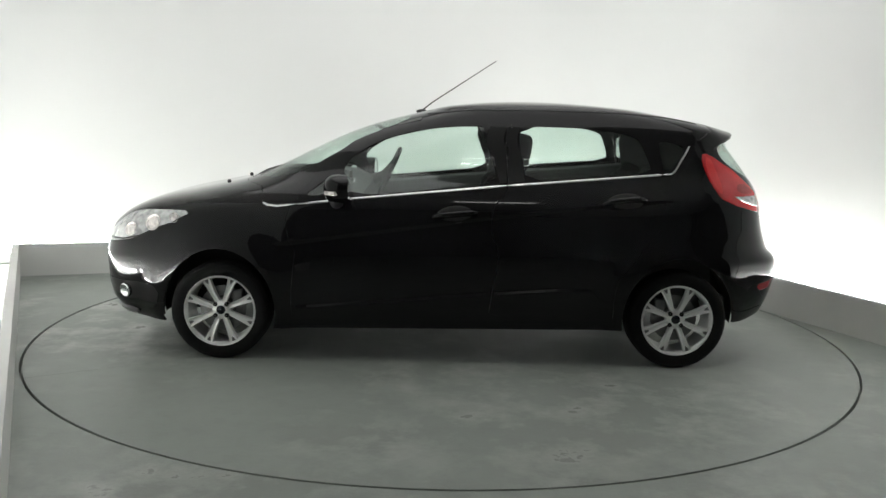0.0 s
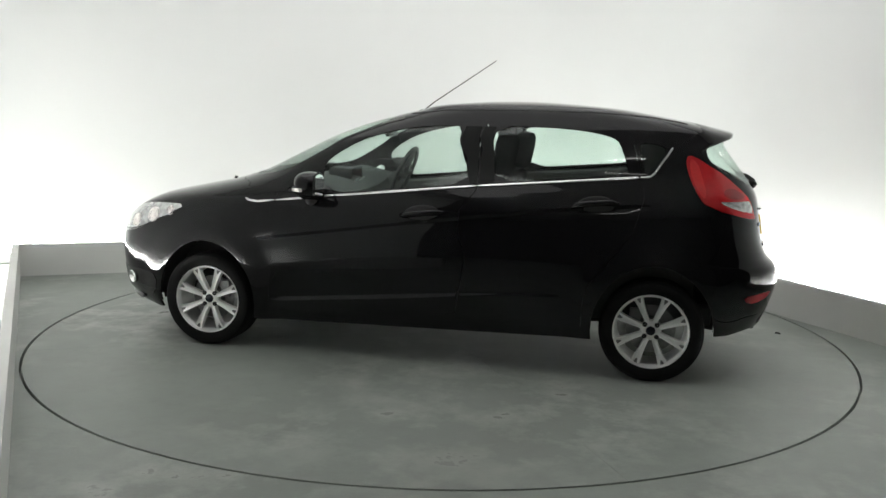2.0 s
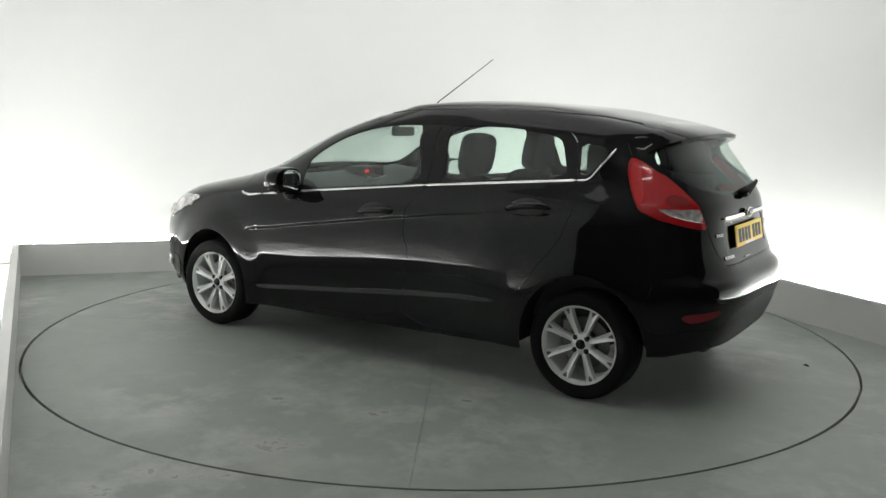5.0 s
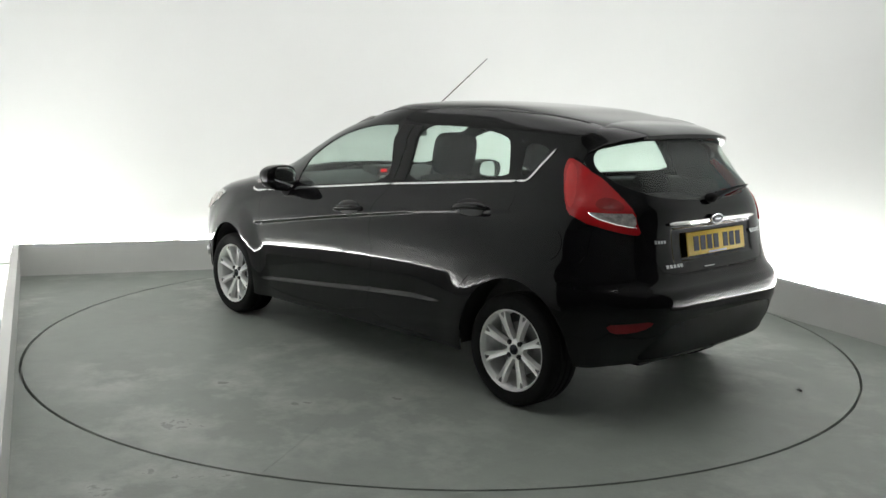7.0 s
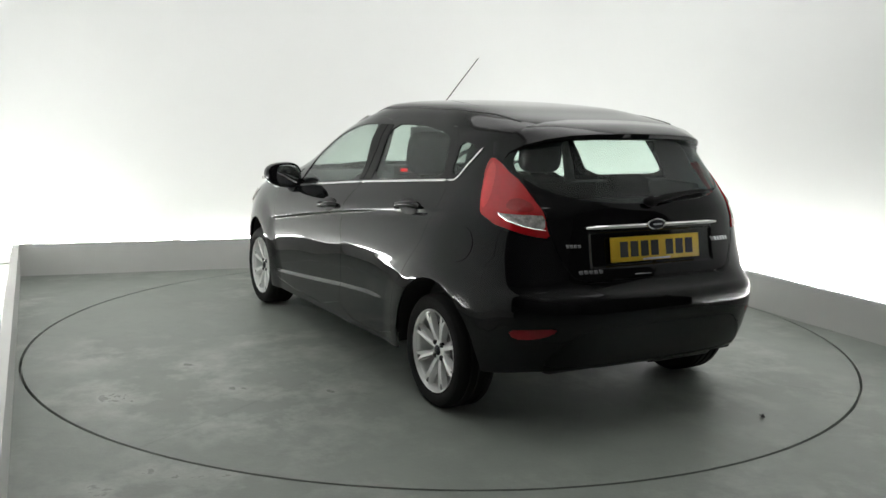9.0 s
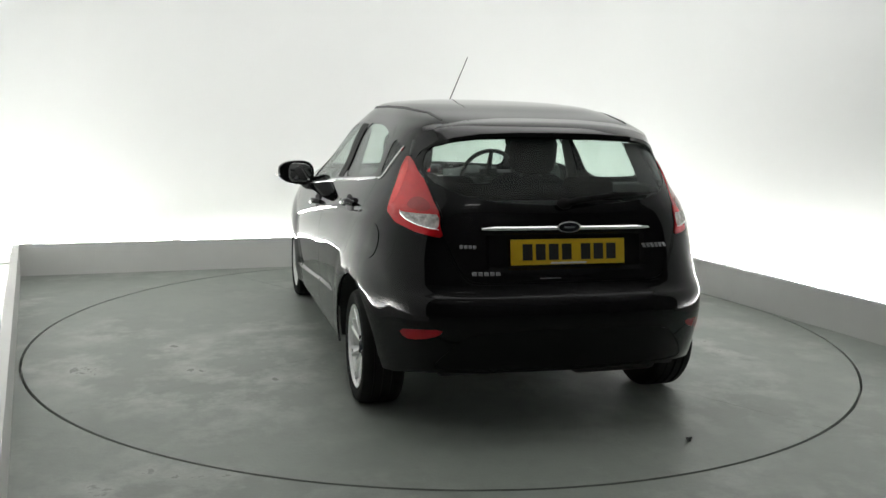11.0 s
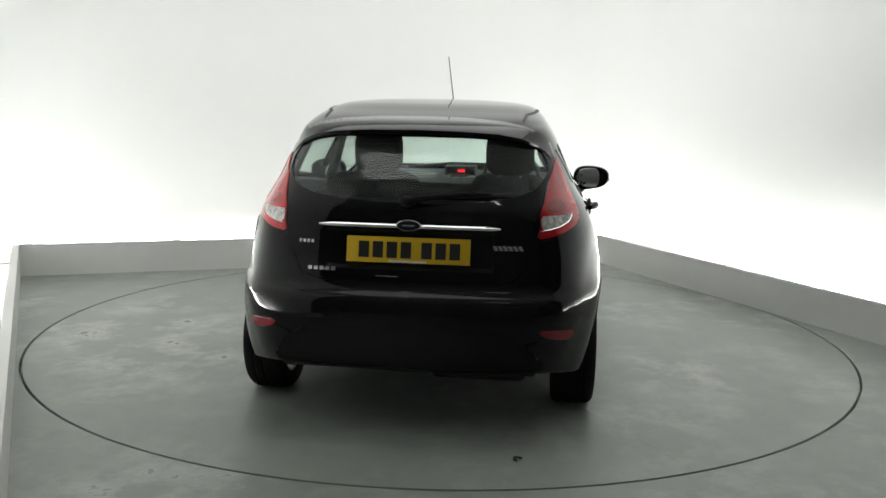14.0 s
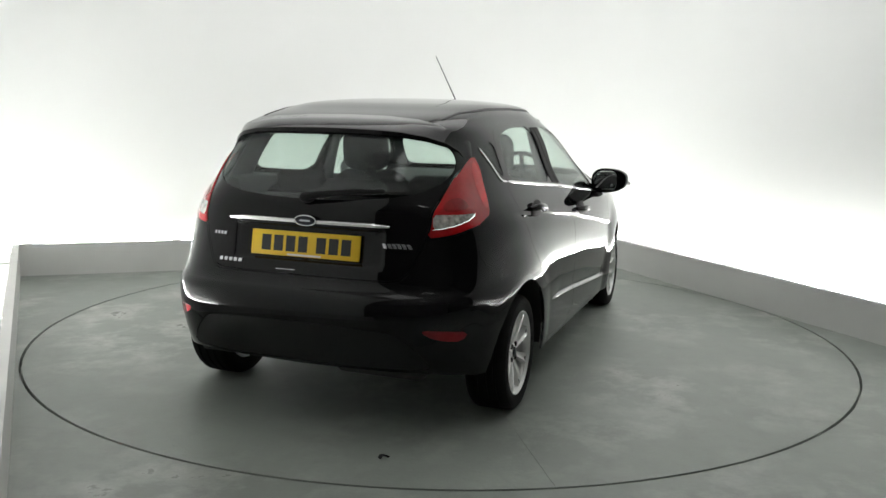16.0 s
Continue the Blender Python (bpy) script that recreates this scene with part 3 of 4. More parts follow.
FRONT_DOOR = [on_side(x, z) for x, z in ((0.845, 0.235), (0.855, 0.34), (0.846, 0.48), (0.832, 0.65), (0.826, 0.86), (0.80, 0.94), (0.71, 1.065), (0.60, 1.165), (0.42, 1.252), (0.25, 1.30), (0.08, 1.328), (-0.30, 1.340), (-0.304, 1.17), (-0.300, 0.97), (-0.268, 0.70), (-0.240, 0.5), (-0.20, 0.235))]
REAR_DOOR = [on_side(x, z) for x, z in ((-0.20, 0.235), (-0.240, 0.5), (-0.268, 0.70), (-0.300, 0.97), (-0.304, 1.17), (-0.30, 1.340), (-0.70, 1.336), (-0.95, 1.312), (-1.07, 1.275), (-1.12, 1.22), (-1.145, 1.06), (-1.17, 0.93), (-1.15, 0.80), (-1.08, 0.70), (-1.0, 0.60), (-0.925, 0.52), (-0.885, 0.42), (-0.875, 0.235))]
TAIL_LAMP = [(-1.384, 0.603, 1.173), (-1.45, 0.595, 1.146), (-1.526, 0.578, 1.1), (-1.602, 0.563, 1.039), (-1.663, 0.553, 0.987), (-1.702, 0.539, 0.946), (-1.727, 0.544, 0.891), (-1.747, 0.533, 0.844), (-1.713, 0.595, 0.851), (-1.662, 0.646, 0.865), (-1.595, 0.683, 0.884), (-1.512, 0.707, 0.912), (-1.463, 0.713, 0.93), (-1.416, 0.682, 1.002), (-1.379, 0.643, 1.087), (-1.376, 0.623, 1.142)]
LAMP_CLEAR = [(-1.549, 0.673, 0.94), (-1.592, 0.65, 0.938), (-1.633, 0.622, 0.938), (-1.675, 0.58, 0.939), (-1.705, 0.541, 0.939), (-1.728, 0.551, 0.879), (-1.703, 0.587, 0.883), (-1.669, 0.622, 0.891), (-1.605, 0.661, 0.91)]
LAMP_UPPER = [on_side(x, z) for x, z in ((-1.393, 1.155), (-1.430, 1.130), (-1.455, 1.060), (-1.480, 0.980), (-1.470, 0.945), (-1.428, 1.000), (-1.393, 1.085))]
LAMP_BULB_SHADE = [on_rear(y, z) for y, z in ((0.655, 0.960), (0.630, 0.995), (0.598, 1.005), (0.572, 0.985), (0.572, 0.955), (0.610, 0.948))]
HEAD_LAMP = [(1.949, 0.462, 0.590), (1.844, 0.549, 0.686), (1.760, 0.558, 0.760), (1.684, 0.597, 0.790), (1.52, 0.68, 0.806), (1.343, 0.749, 0.808), (1.454, 0.750, 0.735), (1.619, 0.715, 0.665), (1.765, 0.649, 0.622)]
BACK_GLASS = [on_rear(0, 1.278), on_rear(0.30, 1.274), on_rear(0.44, 1.257), on_rear(0.53, 1.217), on_rear(0.572, 1.15), on_rear(0.565, 1.09), on_rear(0.50, 1.035), on_rear(0.36, 1.001), on_rear(0.18, 0.986), on_rear(0, 0.982)]
TAILGATE = [on_rear(0, 1.306), on_rear(0.30, 1.302), on_rear(0.46, 1.285), on_rear(0.54, 1.245), on_rear(0.578, 1.18), (-1.454, 0.590, 1.146), (-1.530, 0.573, 1.100), (-1.606, 0.558, 1.039), (-1.667, 0.548, 0.987), (-1.706, 0.534, 0.946), (-1.731, 0.539, 0.891), (-1.751, 0.528, 0.844), on_rear(0.515, 0.80), on_rear(0.468, 0.70), on_rear(0.435, 0.672), on_rear(0.38, 0.664), on_rear(0, 0.662)]
REAR_BUMPER = [on_rear(0, 0.658), on_rear(0.39, 0.660), on_rear(0.44, 0.666), on_rear(0.475, 0.70), on_rear(0.522, 0.80), (-1.747, 0.533, 0.838), (-1.713, 0.595, 0.845), (-1.662, 0.646, 0.859), (-1.595, 0.683, 0.878), on_side(-1.59, 0.76), on_side(-1.56, 0.62), on_side(-1.515, 0.46), on_side(-1.548, 0.33), on_side(-1.555, 0.255), on_side(-1.62, 0.255), on_rear(0.60, 0.275), on_rear(0.50, 0.282), on_rear(0, 0.272)]
VALANCE = [on_rear(0, 0.475), on_rear(0.25, 0.473), on_rear(0.42, 0.466), on_rear(0.475, 0.44), on_rear(0.54, 0.375), on_rear(0.585, 0.30), on_rear(0.5, 0.292), on_rear(0, 0.282)]
REFLECTOR = [(-1.715, 0.718, 0.462), (-1.79, 0.65, 0.474), (-1.862, 0.556, 0.484), (-1.850, 0.572, 0.452), (-1.80, 0.635, 0.428), (-1.735, 0.697, 0.420)]
FRONT_BUMPER = [on_front(0, 0.688), on_front(0.40, 0.684), (1.955, 0.455, 0.586), (1.765, 0.653, 0.616), (1.619, 0.720, 0.659), (1.50, 0.755, 0.70), on_side(1.46, 0.60), on_side(1.46, 0.515), on_side(1.50, 0.46), on_side(1.548, 0.33), on_side(1.555, 0.20), on_front(0.6, 0.19), on_front(0, 0.18)]
BONNET = [on_front(0, 0.694), on_front(0.42, 0.692), (1.848, 0.545, 0.694), (1.764, 0.554, 0.768), (1.684, 0.593, 0.797), (1.52, 0.676, 0.814), (1.34, 0.745, 0.818), on_side(1.16, 0.85), on_side(1.0, 0.905), on_front(0.66, 0.945), on_front(0.45, 0.962), on_front(0, 0.968)]
WINDSCREEN = [on_front(0, 0.985), on_front(0.40, 0.982), on_front(0.60, 0.985), on_front(0.62, 1.02), on_front(0.555, 1.17), on_front(0.475, 1.315), on_front(0.40, 1.338), on_front(0.2, 1.352), on_front(0, 1.356)]
VOID = [on_front(0, 0.151), on_front(0, 0.24), on_front(0.6, 0.24), on_side(1.5, 0.24), on_side(0.9, 0.185), on_side(0.2, 0.197), on_side(-0.95, 0.215), on_side(-1.5, 0.30), on_rear(0.6, 0.32), on_rear(0, 0.32), on_rear(0, 0.151)]


# ---------------------------------------------------------------- wheels
def build_wheel(parent, x, side):
    """A fifteen-inch eight-spoke alloy wheel with its tyre; built facing +y."""
    hub = new("wheel")
    hub.parent = parent
    tagged(hub, "silver eight-spoke alloy wheel with black tyre")
    hub.location = (x, side * (0.737 if x > 0 else 0.724), HUB_Z)
    hub.rotation_euler = (0, radians(random.uniform(-1.5, 1.5)), 0 if side > 0 else math.pi)
    R = TYRE_R
    bm = bmesh.new()
    prof = [(0.188, -0.085), (0.225, -0.098), (0.250, -0.094), (R - 0.006, -0.082), (R, -0.068), (R, -0.045), (R - 0.006, -0.041), (R - 0.006, -0.035), (R, -0.031), (R, -0.004),
            (R - 0.006, 0.0), (R - 0.006, 0.006), (R, 0.01), (R, 0.037), (R - 0.006, 0.041), (R - 0.006, 0.047), (R, 0.051), (R - 0.001, 0.072), (R - 0.008, 0.084), (0.251, 0.094), (0.247, 0.0945), (0.245, 0.096), (0.232, 0.098), (0.213, 0.096), (0.198, 0.092), (0.196, 0.086), (0.188, 0.080)]
    lathe(bm, prof, 72, loop=True)
    part("tyre", bm, M_RUBBER, hub)
    bm = bmesh.new()
    lathe(bm, [(0.180, -0.08), (0.186, 0.02), (0.184, 0.055), (0.186, 0.070), (0.193, 0.077), (0.199, 0.082), (0.2025, 0.088), (0.2015, 0.091), (0.198, 0.091), (0.193, 0.083), (0.190, 0.078), (0.200, 0.06), (0.195, -0.08)], 72, loop=True)
    rim = part("rim", bm, M_ALLOY, hub, "bright machined rim")
    rim.scale = (0.965, 1, 0.965)
    for k in range(8):
        bm = bmesh.new()
        a = radians(45 * k + 22.5)
        rows = []
        for r, w, face, back in ((0.036, 0.0130, 0.056, 0.030), (0.070, 0.0140, 0.066, 0.036), (0.11, 0.0160, 0.074, 0.042), (0.150, 0.0195, 0.079, 0.048), (0.174, 0.0235, 0.081, 0.052), (0.193, 0.0285, 0.081, 0.055)):
            ring = []
            for s, y in ((-1, back), (-1.0, face - 0.010), (-0.86, face), (-0.35, face - 0.006), (0.35, face - 0.006), (0.86, face), (1.0, face - 0.010), (1, back)):
                ring.append(bm.verts.new((r * math.cos(a) - s * w * math.sin(a), y, r * math.sin(a) + s * w * math.cos(a))))
            rows.append(ring)
        for p, q in zip(rows[:-1], rows[1:]):
            for i in range(8):
                bm.faces.new((p[i], p[(i + 1) % 8], q[(i + 1) % 8], q[i]))
        bm.faces.new(rows[0])
        bm.faces.new(rows[-1][::-1])
        part("spoke", bm, M_ALLOY, rim)
        # dark inset that stands for the shade in the spoke's forked tip
        bm = bmesh.new()
        tip_shade = [[bm.verts.new((r * math.cos(a) - w * math.sin(a), y, r * math.sin(a) + w * math.cos(a))) for r, w in ((0.162, 0.0), (0.172, 0.0055), (0.188, 0.0105), (0.190, 0.0), (0.188, -0.0105), (0.172, -0.0055))] for y in (0.072, 0.0772)]
        bm.faces.new(tip_shade[1])
        bm.faces.new(tip_shade[0][::-1])
        for i in range(6):
            bm.faces.new((tip_shade[0][i], tip_shade[0][(i + 1) % 6], tip_shade[1][(i + 1) % 6], tip_shade[1][i]))
        part("spoke_tip_shade", bm, M_STEEL, rim)
    bm = bmesh.new()
    lathe(bm, [(0.001, 0.062), (0.030, 0.062), (0.043, 0.058), (0.054, 0.052), (0.057, 0.042), (0.057, 0.02), (0.001, 0.02)], 40)
    part("hub_face", bm, M_ALLOY, rim)
    bm = bmesh.new()
    lathe(bm, [(0.001, 0.071), (0.018, 0.070), (0.024, 0.067), (0.026, 0.061), (0.026, 0.055)], 32)
    part("centre_cap", bm, M_CAP, rim, "dark blue oval-badged centre cap")
    for k in range(4):
        bm = bmesh.new()
        lathe(bm, [(0.001, 0.066), (0.010, 0.066), (0.0130, 0.063), (0.0130, 0.050)], 12)
        a = radians(90 * k + 45)
        bmesh.ops.translate(bm, verts=bm.verts, vec=(0.045 * math.cos(a), 0, 0.045 * math.sin(a)))
        part("wheel_bolt", bm, M_GAP, rim)
    bm = bmesh.new()
    lathe(bm, [(0.02, -0.005), (0.125, -0.005), (0.127, 0.006), (0.070, 0.008), (0.062, 0.03), (0.02, 0.03)], 48)
    part("brake_disc", bm, M_STEEL, hub, "dull steel brake disc")
    bm = bmesh.new()
    box(bm, (-0.085 if x > 0 else 0.085, 0.012, 0.055), (0.055, 0.045, 0.10), 0.012)
    part("brake_caliper", bm, M_STEEL, hub)
    return hub


# ---------------------------------------------------------------- seats and cabin
def cushion(bm, centre, size, rot, round_by):
    return pad(bm, centre, (size[0] * 1.06, size[1] * 1.03, size[2] * 1.04), rot, 0.42)


def build_seat(parent, y):
    seat = new("front_seat")
    seat.parent = parent
    tagged(seat, "charcoal cloth front seat with a tall headrest")
    seat.location = (-0.02, y, 0.0)
    lean = Euler((0, radians(-17), 0))
    bm = bmesh.new()
    cushion(bm, (0, 0, 0.56), (0.50, 0.48, 0.16), Euler((0, radians(-6), 0)), 0.06)
    part("seat_cushion", bm, M_FABRIC, seat)
    bm = bmesh.new()
    cushion(bm, (-0.255, 0, 0.765), (0.14, 0.46, 0.50), lean, 0.055)
    for s in (-1, 1):
        cushion(bm, (-0.225, s * 0.19, 0.75), (0.15, 0.09, 0.40), lean, 0.04)
    part("backrest", bm, M_FABRIC, seat)
    bm = bmesh.new()
    pad(bm, (-0.372, 0, 1.135), (0.115, 0.275, 0.235), Euler((0, radians(-10), 0)), 0.5)
    part("headrest", bm, M_FABRIC, seat)
    bm = bmesh.new()
    for s in (-1, 1):
        tube(bm, [(-0.345, s * 0.06, 1.0), (-0.365, s * 0.06, 1.08)], 0.007, 8)
    part("headrest_post", bm, M_STEEL, seat, "steel headrest posts")
    return seat


def build_cabin(car):
    cab = new("cabin")
    cab.parent = car
    tagged(cab, "dark grey plastic and cloth cabin")
    # tub: floor, side cards below the glass and the parcel shelf
    bm = bmesh.new()
    box(bm, (-0.2, 0, 0.33), (2.7, 1.30, 0.10), 0.02)
    part("cabin_floor", bm, M_CABIN, cab)
    for s in (1, -1):
        bm = bmesh.new()
        rows = []
        for x in np.linspace(0.74, -1.45, 24):
            zb = belt(x) - 0.015
            yo = min(on_side(x, min(zb, 1.05))[1] - 0.035, 0.72)
            rows.append([bm.verts.new((x, s * y, z)) for y, z in ((yo + 0.005, zb), (yo - 0.05, zb - 0.012), (yo - 0.075, zb - 0.06), (yo - 0.07, 0.70), (0.64, 0.36), (0.70, 0.36), (yo + 0.01, 0.7))])
        for p, q in zip(rows[:-1], rows[1:]):
            for i in range(7):
                bm.faces.new((p[i], p[(i + 1) % 7], q[(i + 1) % 7], q[i]))
        bm.faces.new(rows[0])
        bm.faces.new(rows[-1])
        part("door_card", bm, M_CABIN, cab)
    # dashboard
    bm = bmesh.new()
    rows = []
    prof = [(0.98, 0.945), (0.86, 0.965), (0.74, 0.955), (0.62, 0.93), (0.53, 0.88), (0.52, 0.80), (0.56, 0.68), (0.60, 0.45), (1.0, 0.45)]
    for y in np.linspace(-0.66, 0.66, 25):
        hump = 0.045 * math.exp(-((y + 0.36) / 0.15) ** 2)
        pinch = 1 - 0.12 * (abs(y) / 0.66) ** 3
        rows.append([bm.verts.new((0.98 + (x - 0.98) * pinch - 0.10 * (y / 0.66) ** 2, y, z + hump * (0.5 < x < 0.8 and z > 0.85))) for x, z in prof])
    n = len(prof)
    for p, q in zip(rows[:-1], rows[1:]):
        for i in range(n):
            bm.faces.new((p[i], p[(i + 1) % n], q[(i + 1) % n], q[i]))
    bm.faces.new(rows[0])
    bm.faces.new(rows[-1])
    part("dashboard", bm, M_CABIN, cab, "charcoal moulded dashboard")
    # centre display hood with its lit red readout
    bm = bmesh.new()
    box(bm, (0.70, -0.01, 0.993), (0.15, 0.21, 0.016), 0.006)
    box(bm, (0.70, 0.09, 0.965), (0.15, 0.014, 0.065), 0.005)
    box(bm, (0.70, -0.11, 0.965), (0.15, 0.014, 0.065), 0.005)
    box(bm, (0.73, -0.01, 0.96), (0.08, 0.20, 0.06), 0.01)
    pod = part("display_hood", bm, M_CABIN, cab)
    bm = bmesh.new()
    box(bm, (0.688, -0.012, 0.965), (0.003, 0.05, 0.02), 0)
    part("readout", bm, M_READOUT, pod, "small glowing red readout")
    # papers on the dashboard
    for k, (y, z, h) in enumerate(((0.075, 0.925, 0.045), (0.02, 0.915, 0.035), (-0.045, 0.918, 0.03), (-0.09, 0.93, 0.02))):
        bm = bmesh.new()
        box(bm, (0.600 + 0.004 * k, y, z), (0.002, 0.045, h * 0.7), 0, Euler((0, radians(-25), 0)))
        part("paper_slip", bm, M_PAPER, cab, "small white paper slip")
    # steering wheel on the right
    bm = bmesh.new()
    tilt = Euler((0, radians(66), 0)).to_matrix()
    c = Vector((0.41, -0.365, 0.955))
    tube(bm, [c + tilt @ Vector((0.178 * math.cos(a), 0.178 * math.sin(a), 0)) for a in np.linspace(0, 2 * math.pi, 40, endpoint=False)], 0.014, 10, closed=True)
    sw = part("steering_wheel", bm, M_BLACK, cab, "black three-spoke steering wheel")
    bm = bmesh.new()
    for a in (0, 90, 270):
        d = tilt @ Vector((0.17 * math.cos(radians(a + 180)), 0.17 * math.sin(radians(a + 180)), 0))
        tube(bm, [c + Vector((0.02, 0, 0)), c + d * 0.5, c + d], [0.03, 0.018, 0.014], 8)
    box(bm, c + Vector((0.012, 0, 0)), (0.04, 0.13, 0.11), 0.018, Euler((0, radians(-24), 0)))
    part("wheel_boss", bm, M_BLACK, sw)
    bm = bmesh.new()
    tube(bm, [c, (0.62, -0.365, 0.86)], 0.035, 10)
    part("steering_column", bm, M_CABIN, sw)
    # rear bench and parcel shelf
    bm = bmesh.new()
    lean = Euler((0, radians(-22), 0))
    cushion(bm, (-0.78, 0, 0.55), (0.50, 1.20, 0.17), Euler((0, radians(-5), 0)), 0.06)
    cushion(bm, (-1.07, 0, 0.76), (0.14, 1.20, 0.52), lean, 0.055)
    part("rear_bench", bm, M_FABRIC, cab, "charcoal cloth rear bench")
    for y in (0.36, -0.36):
        bm = bmesh.new()
        cushion(bm, (-1.185, y, 1.005), (0.08, 0.25, 0.10), lean, 0.035)
        part("rear_headrest", bm, M_FABRIC, cab)
    bm = bmesh.new()
    box(bm, (-1.44, 0, 0.935), (0.46, 1.08, 0.025), 0.008)
    part("parcel_shelf", bm, M_CABIN, cab)
    # inside mirror
    bm = bmesh.new()
    box(bm, (0.40, -0.02, 1.235), (0.03, 0.22, 0.06), 0.012)
    im = part("inside_mirror", bm, M_BLACK, cab)
    bm = bmesh.new()
    tube(bm, [(0.41, -0.02, 1.25), (0.475, 0, 1.275)], 0.01, 8)
    part("mirror_stalk", bm, M_BLACK, im)
    # sun visors
    for y in (0.33, -0.33):
        bm = bmesh.new()
        box(bm, (0.24, y, 1.305), (0.14, 0.36, 0.016), 0.006, Euler((0, radians(18), 0)))
        part("sun_visor", bm, M_LINING, cab)
    # pillar trims and belts
    for s in (1, -1):
        bm = bmesh.new()
        tube(bm, [(-0.32, s * 0.585, 1.27), (-0.30, s * 0.655, 1.05), (-0.28, s * 0.70, 0.9)], [0.02, 0.03, 0.035], 10)
        part("pillar_trim", bm, M_CABIN, cab)
    return cab


# ---------------------------------------------------------------- the car
def build_door_trim(door, sgn, cx, z, length):
    """A pull handle over a matt dark bulge that stands for its shaded dish."""
    c = Vector(on_side(cx, z))
    n = plain_normal(*uv_of(*c))
    out = Vector((n[0], n[1], n[2]))
    slope = 0.11
    bm = bmesh.new()
    path, rad = [], []
    for k in range(9):
        s = k / 8 - 0.5
        lift = 0.034 * (1 - (2 * abs(s)) ** 4) - 0.004
        path.append((c + out * lift + Vector((-s * length, 0, s * length * slope)),))
        rad.append(0.017 if 0 < k < 8 else 0.012)
    path = [p[0] for p in path]
    tube(bm, [Vector((p.x, p.y * sgn, p.z)) for p in path], rad, 10)
    handle = part("handle", bm, M_PAINT, door, "black pull handle")
    # the dish's darkness, put in as a low dark ellipsoid
    bm = bmesh.new()
    vs = bmesh.ops.create_uvsphere(bm, u_segments=20, v_segments=10, radius=1.0)["verts"]
    bmesh.ops.scale(bm, vec=(length * 0.44, 0.012, 0.050), verts=vs)
    q = c - out * 0.0035
    bmesh.ops.rotate(bm, cent=(0, 0, 0), matrix=Matrix.Rotation(radians(-6) * -1, 3, "Y"), verts=vs)
    bmesh.ops.translate(bm, vec=(q.x, q.y * sgn, q.z), verts=vs)
    part("handle_cup_shade", bm, M_GAP, handle)


def build_mirror(door, sgn):
    bm = bmesh.new()
    vs = bmesh.ops.create_uvsphere(bm, u_segments=28, v_segments=16, radius=1.0)["verts"]
    for v in vs:
        x, y, z = v.co
        # flat face to the rear, rounded shell to the front, tapering outwards
        f = lambda a, n: math.copysign(abs(a) ** n, a)
        x, y, z = f(x, 0.75), f(y, 0.8), f(z, 0.72)
        if x < 0:
            x = -0.40 * min(1.0, -x * 2.4)
        v.co = (x * 0.092 - 0.012 * y, y * 0.118, z * (0.078 - 0.012 * y) + 0.006 * y)
    c = Vector((0.580, sgn * 0.894, 0.954))
    for v in bm.verts:
        v.co = Vector((v.co.x, v.co.y * sgn, v.co.z)) + c
    m = part("door_mirror", bm, M_PAINT, door, "black door mirror with a side indicator")
    bm = bmesh.new()
    vs = bmesh.ops.create_uvsphere(bm, u_segments=24, v_segments=10, radius=1.0)["verts"]
    for v in vs:
        x, y, z = v.co
        v.co = (x * 0.004 - 0.0385, math.copysign(abs(y) ** 0.75, y) * 0.100, math.copysign(abs(z) ** 0.75, z) * 0.063)
        v.co = Vector((v.co.x, v.co.y * sgn, v.co.z)) + c
    part("mirror_glass", bm, M_MIRROR, m, "silvered mirror glass")
    bm = bmesh.new()
    tube(bm, [(0.62, sgn * 0.765, 0.862), (0.61, sgn * 0.810, 0.870), (0.60, sgn * 0.845, 0.892), (0.595, sgn * 0.865, 0.93)], [0.048, 0.036, 0.030, 0.030], 12)
    part("mirror_arm", bm, M_BLACK, m)
    bm = bmesh.new()
    box(bm, (0.622, sgn * 0.988, 0.938), (0.075, 0.030, 0.020), 0.006, Euler((0, 0, sgn * radians(-40))))
    part("indicator", bm, M_CLEAR, m, "clear indicator strip")


def bar_mark(car, y, z, w, h, mat, name="badge_letter", lean=0.0, cells=1, parent=None):
    """Raised bars that stand for lettering, along the tailgate."""
    for k in range(cells):
        cw = w / cells
        yc = y - w / 2 + cw * (k + 0.5)
        q = on_rear(abs(yc), z)
        u, v = uv_of(q[0], abs(yc), z)
        s, n = skin(u, v), skin_normal(u, v)
        sg = 1 if yc >= 0 else -1
        bm = bmesh.new()
        box(bm, (0, 0, 0), (0.005, cw * 0.78, h), 0.0012, None, 1)
        for vv in bm.verts:
            vv.co.y += lean * vv.co.z
        nn = Vector((n[0], n[1] * sg, n[2]))
        rot = nn.to_track_quat("X", "Z").to_matrix().to_4x4()
        bmesh.ops.transform(bm, matrix=Matrix.Translation(Vector((s[0], s[1] * sg, s[2])) + nn * 0.0025) @ rot, verts=bm.verts)
        part(name, bm, mat, parent or car)


